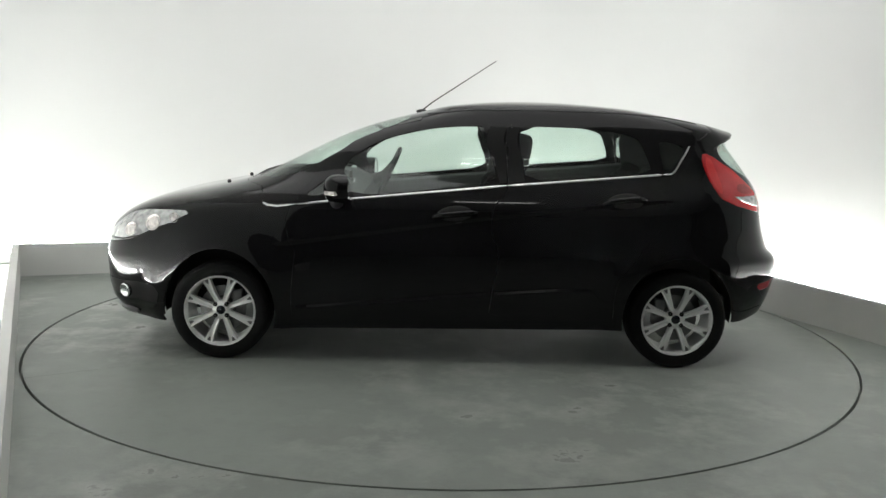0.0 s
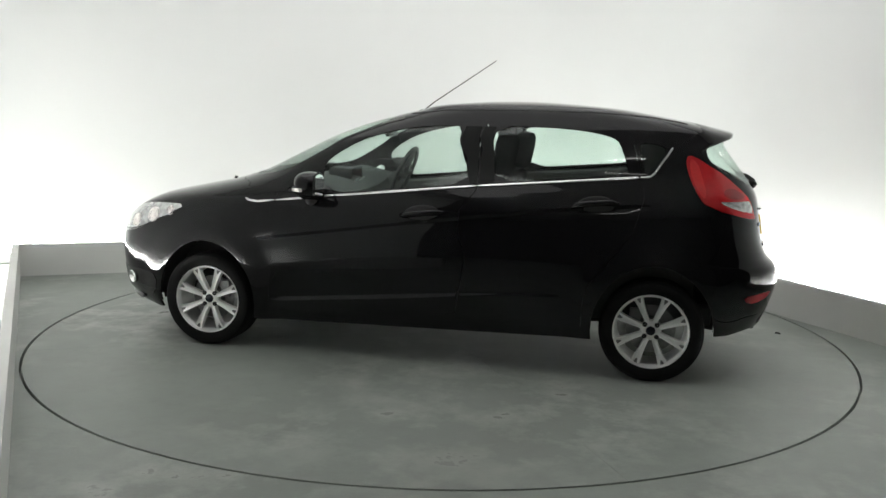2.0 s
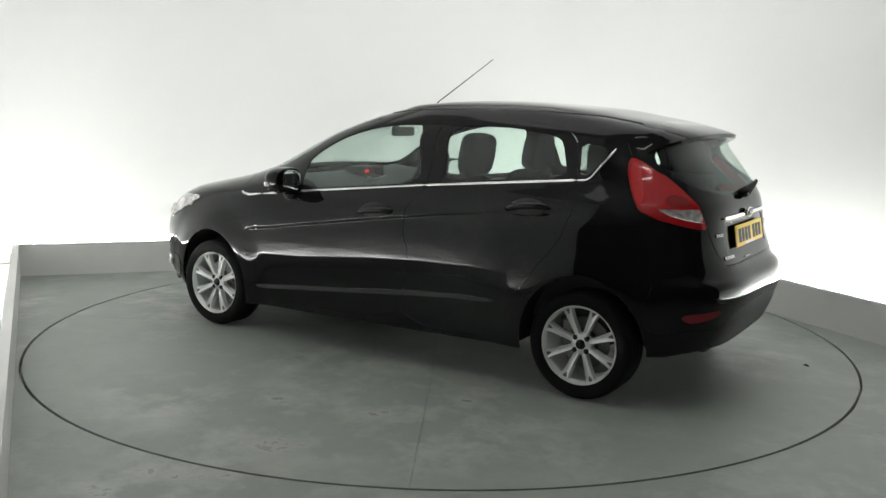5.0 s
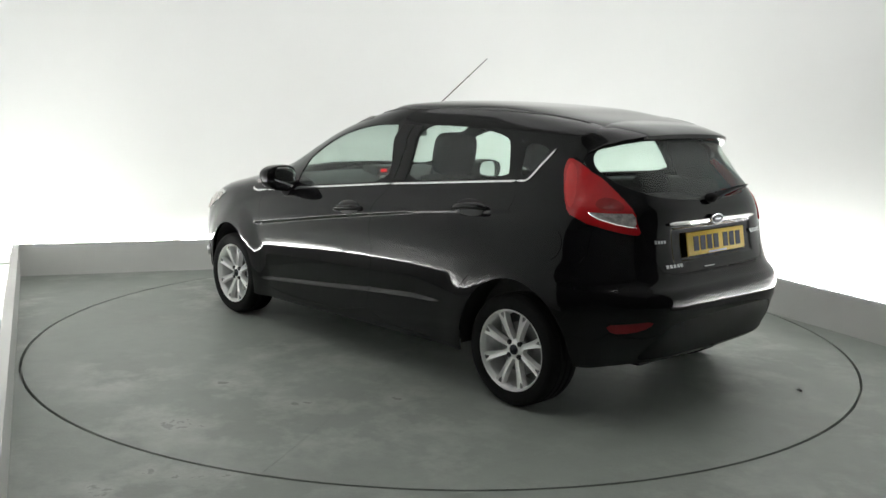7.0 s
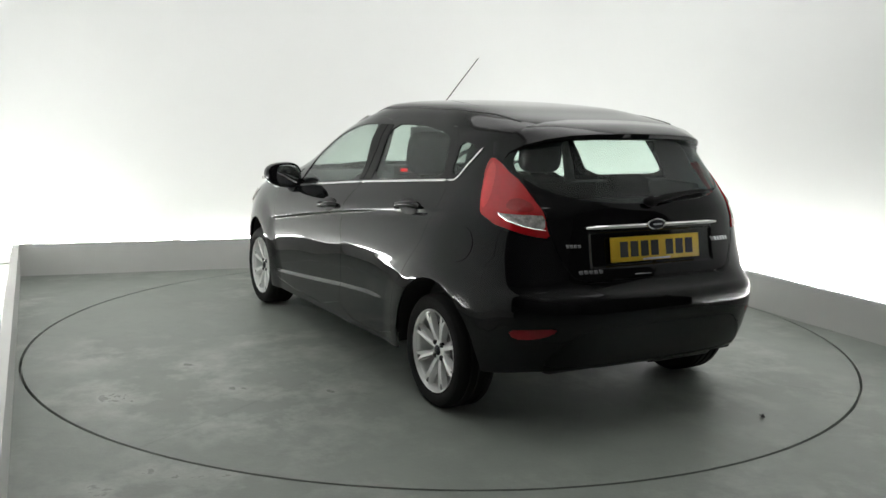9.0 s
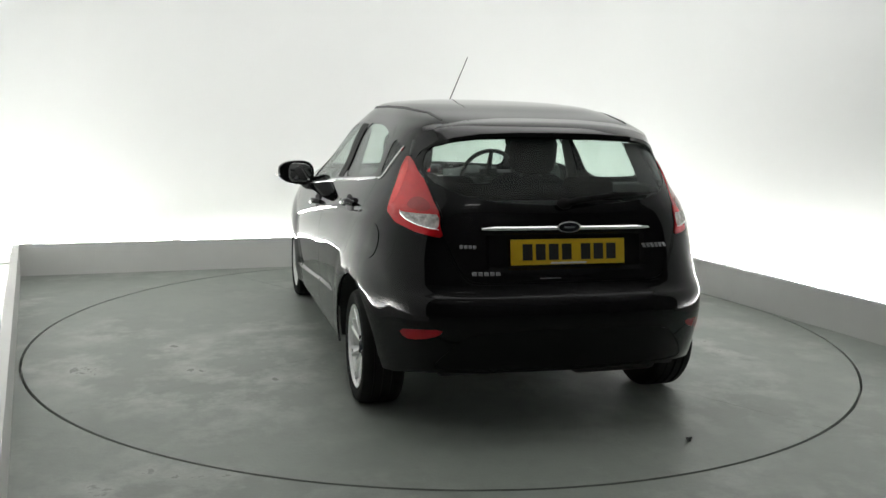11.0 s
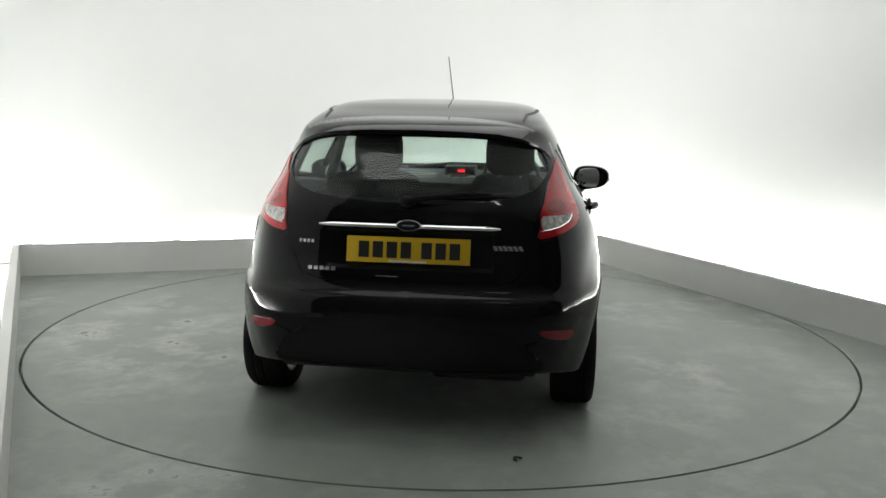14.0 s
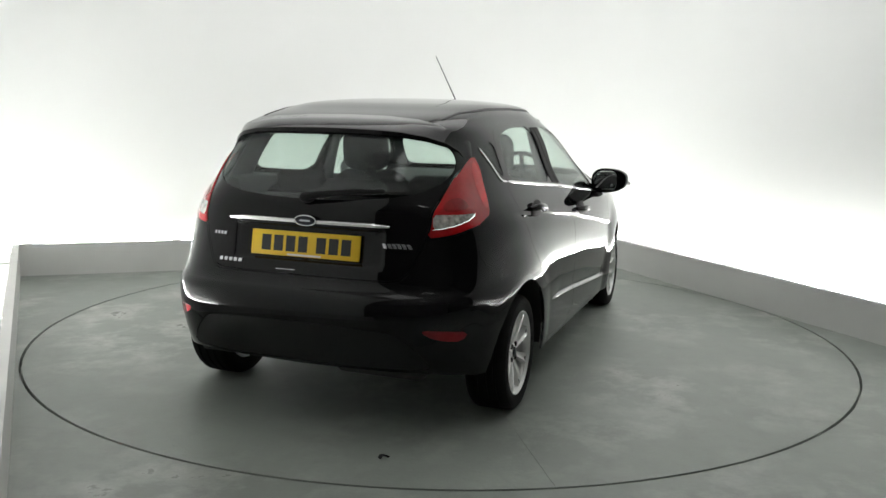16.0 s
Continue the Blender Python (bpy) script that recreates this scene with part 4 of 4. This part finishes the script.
def build_car():
    car = thing("car", "black five-door hatchback with silver alloy wheels on a turntable", "car")
    arches = [sheet(circle(ax, HUB_Z, ARCH_RX, tall=ARCH_RZ), 0) for ax in (AXLE, -AXLE)]
    void = sheet(VOID, 0)
    cuts = [sheet(p, r) for p, r in ((FRONT_DOOR, 1), (REAR_DOOR, 1), (QUARTER_GLASS, 1), (TAIL_LAMP, 1), (HEAD_LAMP, 1), (TAILGATE, 1), (REAR_BUMPER, 0), (FRONT_BUMPER, 0), (BONNET, 1), (WINDSCREEN, 1))]
    frame_uv = [np.array((0.0, v_of(0.165))), np.array((U_MAX, v_of(0.165))), np.array((U_MAX, _VT[-1])), np.array((0.0, _VT[-1]))]
    ring = []
    for i, a in enumerate(frame_uv):
        b = frame_uv[(i + 1) % 4]
        k = int(np.linalg.norm(b - a) / 0.03)
        ring += [a + (b - a) * j / k for j in range(k)]
    uv, tris = triangles(np.array(ring), cuts + arches + [void], 0.035)
    vs, fs, ns = shell(uv, tris, 0.010, 0.0)
    body = whole("body", vs, fs, ns, M_PAINT, car, "glossy black painted steel body")

    fd = panel("front_door", FRONT_DOOR, M_PAINT, car, [sheet(FRONT_GLASS, 1), sheet(SAIL_GLASS, 1)], rounds=1, step=0.026)
    rd = panel("rear_door", REAR_DOOR, M_PAINT, car, [sheet(REAR_GLASS, 1)] + arches[1:], rounds=1, step=0.026)
    panel("window", FRONT_GLASS, M_GLASS, fd, rounds=1, thick=0.004, gap=-0.004, proud=-0.004, label="tinted window glass")
    panel("window", SAIL_GLASS, M_GLASS, fd, rounds=1, thick=0.004, gap=-0.004, proud=-0.004, label="small fixed quarter pane")
    panel("window", REAR_GLASS, M_GLASS, rd, rounds=1, thick=0.004, gap=-0.004, proud=-0.004, label="tinted window glass")
    panel("quarter_window", QUARTER_GLASS, M_DARKGLASS, car, rounds=1, thick=0.004, gap=-0.001, proud=-0.003, label="small dark rear quarter pane")
    panel("bonnet", BONNET, M_PAINT, car, rounds=1, both="whole")
    panel("windscreen", WINDSCREEN, M_GLASS, car, rounds=1, both="whole", thick=0.005, gap=0.0, proud=-0.002, label="clear windscreen")
    hl = panel("headlamp", HEAD_LAMP, M_HEAD, car, rounds=1, thick=0.012, proud=0.001, label="clear headlamp with chrome reflectors")
    for k, par_lamp in enumerate(hl):
        sg = 1 if k == 0 else -1
        for cx, cz, rr in ((1.62, 0.735, 0.045), (1.76, 0.690, 0.038), (1.50, 0.765, 0.028)):
            q = Vector(on_side(cx, cz))
            n = Vector(plain_normal(*uv_of(*q)))
            bm = bmesh.new()
            lathe(bm, [(0.001, 0.006), (rr * 0.55, 0.004), (rr * 0.8, -0.001), (rr * 0.92, 0.002), (rr, 0.0055), (rr * 1.06, -0.002)], 28)
            rot = n.to_track_quat("Y", "Z").to_matrix().to_4x4()
            bmesh.ops.transform(bm, matrix=Matrix.Diagonal((1, sg, 1, 1)) @ Matrix.Translation(q) @ rot, verts=bm.verts)
            part("lamp_bowl", bm, M_CLEAR, par_lamp, "bright chrome lamp bowl")
    ribbon("lamp_edge", [(1.90, 0.51, 0.625), (1.765, 0.655, 0.632), (1.619, 0.719, 0.672), (1.46, 0.752, 0.738), (1.36, 0.752, 0.795)], 0.010, 0.003, M_GLOSSBLACK, hl)
    tl = panel("tail_lamp", TAIL_LAMP, M_RED, car, [sheet(LAMP_CLEAR, 1)], rounds=1, step=0.014, thick=0.02, proud=0.006, label="large red tail lamp with clear lower lens")
    panel("upper_lens", LAMP_UPPER, M_REDPALE, tl, rounds=1, step=0.014, thick=0.004, gap=0.0, proud=0.0075, label="paler ribbed red lens")
    # the shadow round the bulb, laid on the lamp as a deeper red patch
    panel("bulb_shade", LAMP_BULB_SHADE, M_REDDEEP, tl, rounds=2, step=0.014, thick=0.004, gap=0.0, proud=0.0078, label="deep red patch for the shadow round the bulb")
    panel("reversing_lens", LAMP_CLEAR, M_CLEAR, tl, rounds=1, step=0.02, thick=0.012, gap=0.0005, proud=0.0045, label="clear ribbed lens")
    ribbon("lens_edge", [(-1.549, 0.673, 0.940), (-1.605, 0.661, 0.910), (-1.669, 0.622, 0.891), (-1.703, 0.587, 0.883), (-1.728, 0.551, 0.879)], 0.006, 0.0075, M_CHROME, tl, "bright chrome lens edge")
    tg = panel("tailgate", TAILGATE, M_PAINT, car, [sheet(BACK_GLASS, 2)], rounds=1, step=0.026, both="whole", gap=0.0035)
    panel("rear_window", BACK_GLASS, M_GLASS, tg, rounds=2, both="whole", thick=0.004, gap=-0.006, proud=-0.003, label="tinted rear window glass")
    rb = panel("rear_bumper", REAR_BUMPER, M_PAINT, car, [sheet(REFLECTOR, 1), sheet(VALANCE, 1)] + arches[1:], step=0.028, both="whole", thick=0.012, proud=0.001)
    panel("valance", VALANCE, M_MATT, rb, rounds=1, both="whole", thick=0.012, proud=-0.002, gap=0.004, label="matt black lower bumper insert")
    panel("reflector", REFLECTOR, M_REFLECTOR, rb, rounds=1, step=0.02, thick=0.01, proud=0.002, label="dark red bumper reflector")
    fb = panel("front_bumper", FRONT_BUMPER, M_PAINT, car, arches[:1], step=0.03, both="whole", thick=0.012)

    panel("pillar_trim", [on_side(-1.185, 1.06), on_side(-1.165, 1.27), on_side(-1.32, 1.27), on_rear(0.56, 1.21), on_rear(0.60, 1.14), on_rear(0.60, 1.02), on_side(-1.40, 1.0), on_side(-1.22, 1.02)], M_CABIN, car, thick=0.01, proud=-0.04, gap=0.0, label="dark inner rear pillar trim")
    # bright trim along the window line, broken at the door joints
    def trim(parent, xs, name="belt_trim"):
        ribbon(name, [on_side(x, belt(x)) for x in xs], 0.016, 0.006, M_CHROME, parent, "bright chrome belt strip")
    trim(fd, np.linspace(0.822, -0.297, 16))
    trim(rd, np.linspace(-0.302, -1.142, 10))
    ribbon("belt_trim", [on_side(1.01, 0.862), on_side(0.985, 0.851), on_side(0.93, 0.846), on_side(0.832, 0.858)], 0.016, 0.006, M_CHROME, car, "bright chrome belt strip")
    ribbon("belt_trim", [on_side(-1.148, belt(-1.148)), on_side(-1.195, 1.053), on_side(-1.215, 1.068), on_side(-1.255, 1.13), on_side(-1.305, 1.205)], 0.013, 0.006, M_CHROME, car, "bright chrome quarter strip")
    # black weather seals round the door frames and roof joints
    panel("pillar_cover", [on_side(x, z) for x, z in ((-0.204, 1.29), (-0.296, 1.29), (-0.300, 1.17), (-0.297, 0.99), (-0.256, 0.99), (-0.230, 1.12))], M_MATT, fd, thick=0.003, proud=0.0022, gap=0.001, step=0.03, label="matt black pillar cover")
    panel("pillar_cover", [on_side(x, z) for x, z in ((-0.305, 1.29), (-0.372, 1.29), (-0.379, 1.15), (-0.394, 1.0), (-0.305, 0.993), (-0.309, 1.17))], M_MATT, rd, thick=0.003, proud=0.0022, gap=0.001, step=0.03, label="matt black pillar cover")
    ribbon("roof_joint", [(0.20, 0.478, 1.352), (-0.10, 0.492, 1.380), (-0.5, 0.50, 1.386), (-0.9, 0.492, 1.380), (-1.2, 0.477, 1.360), (-1.39, 0.462, 1.328)], 0.018, 0.003, M_BLACK, car, "black roof joint strip")

    for side, (f, r) in ((1, (fd[0], rd[0])), (-1, (fd[1], rd[1]))):
        build_door_trim(f, side, -0.02, 0.822, 0.23)
        build_door_trim(r, side, -0.93, 0.906, 0.23)
        build_mirror(f, side)
        # wheel housings
        for ax in (AXLE, -AXLE):
            bm = bmesh.new()
            rows = []
            for k in range(21):
                a = radians(-4 + 188 * k / 20)
                edge = on_side(ax + ARCH_RX * math.cos(a), HUB_Z + ARCH_RZ * math.sin(a))[1] - 0.004
                rows.append([bm.verts.new((ax + rr * ARCH_RX * math.cos(a), side * y, HUB_Z + rr * ARCH_RZ * math.sin(a))) for rr, y in ((1.012, edge), (1.05, 0.56), (0.06, 0.555))])
            for p, q in zip(rows[:-1], rows[1:]):
                for i in range(2):
                    bm.faces.new((p[i], p[i + 1], q[i + 1], q[i]))
            part("wheel_housing", bm, M_GAP, car, "dark wheel housing liner")
    ring_f = circle(-1.40, 0.79, 0.078, 0, 360, 28)
    panel("fuel_flap", ring_f, M_PAINT, car, gap=0.0, thick=0.004, proud=0.0035, both="left", step=0.02, label="round black fuel flap")

    # underbody
    bm = bmesh.new()
    box(bm, (0.0, 0, 0.255), (1.78, 1.46, 0.07), 0.02)
    box(bm, (1.60, 0, 0.26), (0.50, 1.12, 0.08), 0.02)
    box(bm, (-1.52, 0, 0.30), (0.52, 1.10, 0.08), 0.02)
    box(bm, (-1.25, 0, 0.33), (0.75, 1.04, 0.08), 0.02)
    box(bm, (1.25, 0, 0.33), (0.75, 1.04, 0.08), 0.02)
    part("underbody", bm, M_GAP, car, "dark underbody")
    bm = bmesh.new()
    box(bm, (-1.60, -0.30, 0.262), (0.22, 0.42, 0.10), 0.045, None, 4)
    part("silencer", bm, M_RUSTY, car, "dark steel exhaust silencer")
    bm = bmesh.new()
    box(bm, (-1.2445, 0, 0.245), (0.10, 1.10, 0.07), 0.02)
    part("rear_axle", bm, M_GAP, car)

    # sill and bumper details at the front
    bm = bmesh.new()
    lathe(bm, [(0.001, 0.008), (0.026, 0.010), (0.034, 0.016), (0.039, 0.010), (0.039, -0.02)], 28)
    q = Vector(on_side(1.80, 0.345))
    n = plain_normal(*uv_of(*q))
    rot = Vector(n).to_track_quat("Y", "Z").to_matrix().to_4x4()
    bmesh.ops.transform(bm, matrix=Matrix.Translation(q) @ rot, verts=bm.verts)
    part("fog_lamp", bm, M_CHROME, fb, "round fog lamp in a chrome ring")
    bm = bmesh.new()
    lathe(bm, [(0.001, 0.008), (0.026, 0.010), (0.034, 0.016), (0.039, 0.010), (0.039, -0.02)], 28)
    bmesh.ops.transform(bm, matrix=Matrix.Diagonal((1, -1, 1, 1)) @ Matrix.Translation(q) @ rot, verts=bm.verts)
    part("fog_lamp", bm, M_CHROME, fb, "round fog lamp in a chrome ring")
    ribbon("splitter", [on_front(0.30, 0.225), on_front(0.52, 0.225), (1.80, 0.60, 0.225), (1.70, 0.66, 0.228)], 0.05, 0.014, M_SPLIT, fb, "grey lower splitter lip")

    panel("fog_lamp_surround", [on_side(1.575, 0.385), on_side(1.70, 0.405), on_side(1.86, 0.40), on_front(0.50, 0.40), on_front(0.50, 0.285), on_side(1.84, 0.275), on_side(1.70, 0.265), on_side(1.59, 0.27)], M_GLOSSBLACK, fb, rounds=1, thick=0.004, gap=0.0, proud=0.003, label="black lower bumper insert")
    # roof spoiler with its high brake light
    bm = bmesh.new()
    rows = []
    key = [0.0, 0.2, 0.35, 0.45, 0.52, 0.565, 0.592]
    for k in range(-24, 25):
        sg, f = (-1 if k < 0 else 1), abs(k) / 24 * 6
        tip_y, tip_z, root_y, root_z, reach = [float(np.interp(f, range(7), v)) for v in (key, (1.290, 1.287, 1.279, 1.262, 1.236, 1.200, 1.158), (0.0, 0.2, 0.36, 0.465, 0.535, 0.580, 0.602), (1.344, 1.341, 1.329, 1.309, 1.279, 1.236, 1.172), (0.066, 0.064, 0.054, 0.042, 0.030, 0.018, 0.008))]
        body = on_rear(tip_y, tip_z)[0]
        tip, x0 = body - reach, on_rear(root_y, root_z)[0] - 0.003
        th = 0.034 * (1 - 0.08 * f)
        rows.append([bm.verts.new((x, sg * y, z)) for x, y, z in ((x0 + 0.012, root_y, root_z - 0.004), (x0 - 0.004, root_y, root_z), (x0 * 0.55 + tip * 0.45, (root_y + tip_y) / 2, (root_z * 0.52 + tip_z * 0.48) + 0.004), (tip + 0.015, tip_y, tip_z + 0.004), (tip, tip_y, tip_z - 0.005), (tip + 0.003, tip_y, tip_z - th * 0.75), (tip + 0.014, tip_y * 0.995, tip_z - th), (body + 0.012, tip_y * 0.985, tip_z - th - 0.004), (x0 + 0.03, root_y * 0.97, root_z - 0.04))])
    n = len(rows[0])
    for p, q in zip(rows[:-1], rows[1:]):
        for i in range(n):
            bm.faces.new((p[i], p[(i + 1) % n], q[(i + 1) % n], q[i]))
    bm.faces.new(rows[0])
    bm.faces.new(rows[-1])
    sp = part("spoiler", bm, M_PAINT, tg, "black roof spoiler")
    bm = bmesh.new()
    box(bm, (-1.620, 0, 1.279), (0.014, 0.27, 0.015), 0.004, Euler((0, radians(-20), 0)))
    part("brake_light", bm, M_STOP, sp, "slim dark red high brake light")

    # tailgate furniture
    ys = np.linspace(-0.383, 0.383, 21)
    bm = bmesh.new()
    rows = []
    for y in ys:
        q = on_rear(abs(y), 0.888)
        end = 0.55 if abs(y) > 0.38 else 1.0
        rows.append([bm.verts.new((q[0] + dx, y, 0.888 + dz * end)) for dx, dz in ((0.01, 0.009), (-0.010, 0.0095), (-0.016, 0.004), (-0.014, -0.006), (-0.006, -0.0105), (0.01, -0.010))])
    for p, q in zip(rows[:-1], rows[1:]):
        for i in range(6):
            bm.faces.new((p[i], p[(i + 1) % 6], q[(i + 1) % 6], q[i]))
    bm.faces.new(rows[0])
    bm.faces.new(rows[-1])
    part("handle_bar", bm, M_CHROME, tg, "wide chrome tailgate bar")
    bm = bmesh.new()
    lathe(bm, [(0.001, 0.012), (0.045, 0.011), (0.052, 0.006), (0.055, 0.0)], 40)
    bmesh.ops.transform(bm, matrix=Matrix.Translation((-1.795, 0, 0.894)) @ Matrix.Rotation(radians(90), 4, "Z") @ Matrix.Diagonal((0.9, 1, 0.40, 1)), verts=bm.verts)
    bd = part("badge", bm, M_CAP, tg, "dark oval badge in a chrome ring")
    bm = bmesh.new()
    tube(bm, [(-1.803, 0.0495 * math.cos(a), 0.894 + 0.022 * math.sin(a)) for a in np.linspace(0, 2 * math.pi, 40, endpoint=False)], 0.0035, 8, closed=True)
    part("badge_ring", bm, M_CHROME, bd)
    bm = bmesh.new()
    box(bm, (-1.8075, 0, 0.894), (0.002, 0.05, 0.008), 0)
    part("badge_bar", bm, M_BADGE, bd)
    # number plate, its characters as plain bars
    tilt = Euler((0, radians(9.5), 0))
    plate_at = Matrix.Translation((-1.806, 0, 0.790)) @ tilt.to_matrix().to_4x4()
    bm = bmesh.new()
    box(bm, (0, 0, 0), (0.006, 0.520, 0.108), 0.0025)
    bmesh.ops.transform(bm, matrix=plate_at, verts=bm.verts)
    pl = part("number_plate", bm, M_PLATE, tg, "yellow rear number plate")
    for k, y in enumerate((0.186, 0.127, 0.068, 0.009, -0.078, -0.137, -0.196)):
        bm = bmesh.new()
        box(bm, (-0.0035, y, 0.0), (0.002, 0.044, 0.068), 0)
        bmesh.ops.transform(bm, matrix=plate_at, verts=bm.verts)
        part("plate_bar", bm, M_INK, pl)
    bm = bmesh.new()
    box(bm, (-0.0035, 0, -0.047), (0.002, 0.16, 0.008), 0)
    bmesh.ops.transform(bm, matrix=plate_at, verts=bm.verts)
    part("plate_bar", bm, M_PAPER, pl, "small pale maker's strip")
    # lettering on the tailgate as bars
    bar_mark(car, 0.437, 0.812, 0.072, 0.015, M_BADGE, cells=4, parent=tg)
    bar_mark(car, 0.365, 0.702, 0.125, 0.017, M_BADGE, cells=5, parent=tg)
    bar_mark(car, -0.415, 0.808, 0.125, 0.021, M_BADGE, cells=6, lean=-0.5, parent=tg)
    bar_mark(car, 0.085, 0.680, 0.12, 0.005, M_BADGE, cells=1, parent=tg)
    # wiper
    bm = bmesh.new()
    vs = bmesh.ops.create_uvsphere(bm, u_segments=16, v_segments=10, radius=0.03)["verts"]
    bmesh.ops.scale(bm, vec=(1, 1.2, 0.8), verts=vs)
    bmesh.ops.translate(bm, vec=(-1.768, 0.01, 0.99), verts=vs)
    tube(bm, [(-1.785, 0.01, 0.992), (-1.782, -0.06, 1.008), (-1.765, -0.22, 1.026), (-1.745, -0.34, 1.03)], [0.016, 0.015, 0.011, 0.007], 8)
    wp = part("rear_wiper", bm, M_RUBBER, tg, "black rear wiper arm")
    bm = bmesh.new()
    tube(bm, [(-1.752, -0.06, 1.012), (-1.748, -0.24, 1.018), (-1.722, -0.42, 1.032)], [0.006, 0.009, 0.005], 6)
    part("wiper_blade", bm, M_GAP, wp)
    # aerial
    bm = bmesh.new()
    vs = bmesh.ops.create_uvsphere(bm, u_segments=16, v_segments=8, radius=1.0)["verts"]
    bmesh.ops.scale(bm, vec=(0.035, 0.018, 0.014), verts=vs)
    bmesh.ops.translate(bm, vec=(0.19, 0, 1.364), verts=vs)
    ae = part("aerial_base", bm, M_BLACK, car)
    bm = bmesh.new()
    tube(bm, [(0.19, 0, 1.370), (0.12, 0, 1.425), (-0.259, 0, 1.677)], [0.0045, 0.0035, 0.0022], 8)
    part("aerial", bm, M_BLACK, ae, "thin black roof aerial")
    # washer jets and wipers at the windscreen foot
    for y in (0.30, -0.30):
        bm = bmesh.new()
        vs = bmesh.ops.create_uvsphere(bm, u_segments=10, v_segments=6, radius=0.012)["verts"]
        q = on_front(abs(y), 0.93)
        bmesh.ops.translate(bm, vec=(q[0], y, 0.932), verts=vs)
        part("washer_jet", bm, M_BLACK, car)
    bm = bmesh.new()
    tube(bm, [(1.14, 0.42, 0.955), (1.12, 0.10, 0.99), (1.11, -0.25, 0.995)], [0.016, 0.01, 0.007], 8)
    tube(bm, [(1.15, -0.05, 0.965), (1.11, -0.30, 0.99), (1.0, -0.60, 0.985)], [0.016, 0.01, 0.007], 8)
    part("front_wiper", bm, M_BLACK, car, "black front wiper arms")

    for ax in (AXLE, -AXLE):
        for side in (1, -1):
            build_wheel(car, ax, side)
    cab = build_cabin(car)
    for y in (0.375, -0.375):
        build_seat(cab, y)
    return car


M_CAP = material("dark_blue_cap", (0.010, 0.013, 0.022), 0.25, metal=0.3)
M_READOUT = material("red_readout", (0.3, 0.01, 0.01), 0.4, emit=(1.0, 0.03, 0.03, 0.8))
M_HEAD = material("headlamp_lens", (0.70, 0.71, 0.71), 0.12, metal=0.5, coat=1.0, grain=(28, 1.0), dark=0.35, bump=(30, 0.01))
M_RUSTY = material("dark_exhaust_steel", (0.05, 0.048, 0.046), 0.6, metal=0.6, grain=(40, 0.6))
M_SPLIT = material("grey_splitter", (0.12, 0.12, 0.125), 0.35)
car = build_car()


# ---------------------------------------------------------------- turntable and litter
def build_turntable():
    """Four quarter plates with fine joints, on a dark drum."""
    table = thing("turntable", "round grey-green painted turntable of four steel plates", "turntable")
    r, n = 2.4130, 45
    for k in range(4):
        bm = bmesh.new()
        a0, g = radians(30.2 + 90 * k), 0.0008
        mid = a0 + math.pi / 4
        ox, oy = g * math.sqrt(2) * math.cos(mid), g * math.sqrt(2) * math.sin(mid)
        rims = []
        for z, rr in ((0.0, r), (-0.004, r + 0.002), (-0.03, r + 0.002)):
            ring = [bm.verts.new((ox + rr * math.cos(a0 + math.pi / 2 * j / n), oy + rr * math.sin(a0 + math.pi / 2 * j / n), z)) for j in range(n + 1)]
            rims.append([bm.verts.new((ox, oy, z))] + ring)
        bm.faces.new(rims[0])
        bm.faces.new(rims[2][::-1])
        m = n + 2
        for p, q in zip(rims[:-1], rims[1:]):
            for i in range(m):
                bm.faces.new((p[i], q[i], q[(i + 1) % m], p[(i + 1) % m]))
        part("deck_plate", bm, M_DISC, table)
    bm = bmesh.new()
    lathe(bm, [(0.0001, -0.031), (2.40, -0.031), (2.40, -0.048)], 90, "Z")
    part("drum", bm, M_GAP, table)
    return table


def build_speck():
    """A curled scrap of dark rubber on the turntable."""
    bm = bmesh.new()
    rows = []
    for k in range(9):
        a = k / 8 * 1.9
        rows.append([bm.verts.new((0.022 * math.cos(a) * (1 + 0.1 * w), 0.022 * math.sin(a) + 0.008 * w, 0.004 + 0.006 * w * w + 0.006 * math.sin(a * 1.5) + d)) for w, d in ((-1, 0), (0, 0.001), (1, 0), (1, 0.004), (0, 0.005), (-1, 0.004))])
    for p, q in zip(rows[:-1], rows[1:]):
        for i in range(6):
            bm.faces.new((p[i], p[(i + 1) % 6], q[(i + 1) % 6], q[i]))
    bm.faces.new(rows[0])
    bm.faces.new(rows[-1])
    for v in bm.verts:
        v.co.z = max(v.co.z - 0.0035, 0.0)
    return tagged(part("rubber_scrap", bm, M_GAP, None), "small curled scrap of dark rubber on the turntable", "litter")


CAR_AT = Matrix.Translation((-0.037, -0.035, 0.0))
disc = build_turntable()
scrap = build_speck()
RIDERS = [(car, CAR_AT), (disc, Matrix()), (scrap, CAR_AT @ Matrix.Translation((-2.063, -0.499, 0.001)))]


# ---------------------------------------------------------------- what moves

TURNS = [(0, 179.93), (0.5, 176.76), (1, 173.58), (1.5, 170.37), (2, 167.14), (2.5, 163.89), (3, 160.61), (3.5, 157.32), (4, 154.0), (5, 147.3),
         (6, 140.52), (6.5, 137.1), (7, 133.67), (7.5, 130.21), (8, 126.74), (8.5, 123.26), (9, 119.76), (10, 112.72), (11, 105.65), (11.5, 102.1),
         (12, 98.55), (12.5, 94.99), (13, 91.44), (13.5, 87.88), (14, 84.33), (14.5, 80.78), (15, 77.24), (15.5, 73.72), (16, 70.2)]


def motions():
    """The turntable goes round and carries the car and the litter on it."""
    for ob, rest in RIDERS:
        walk(ob, [(t, pose(0, 0, 0, 0, 0, a) @ rest) for t, a in TURNS])


motions()
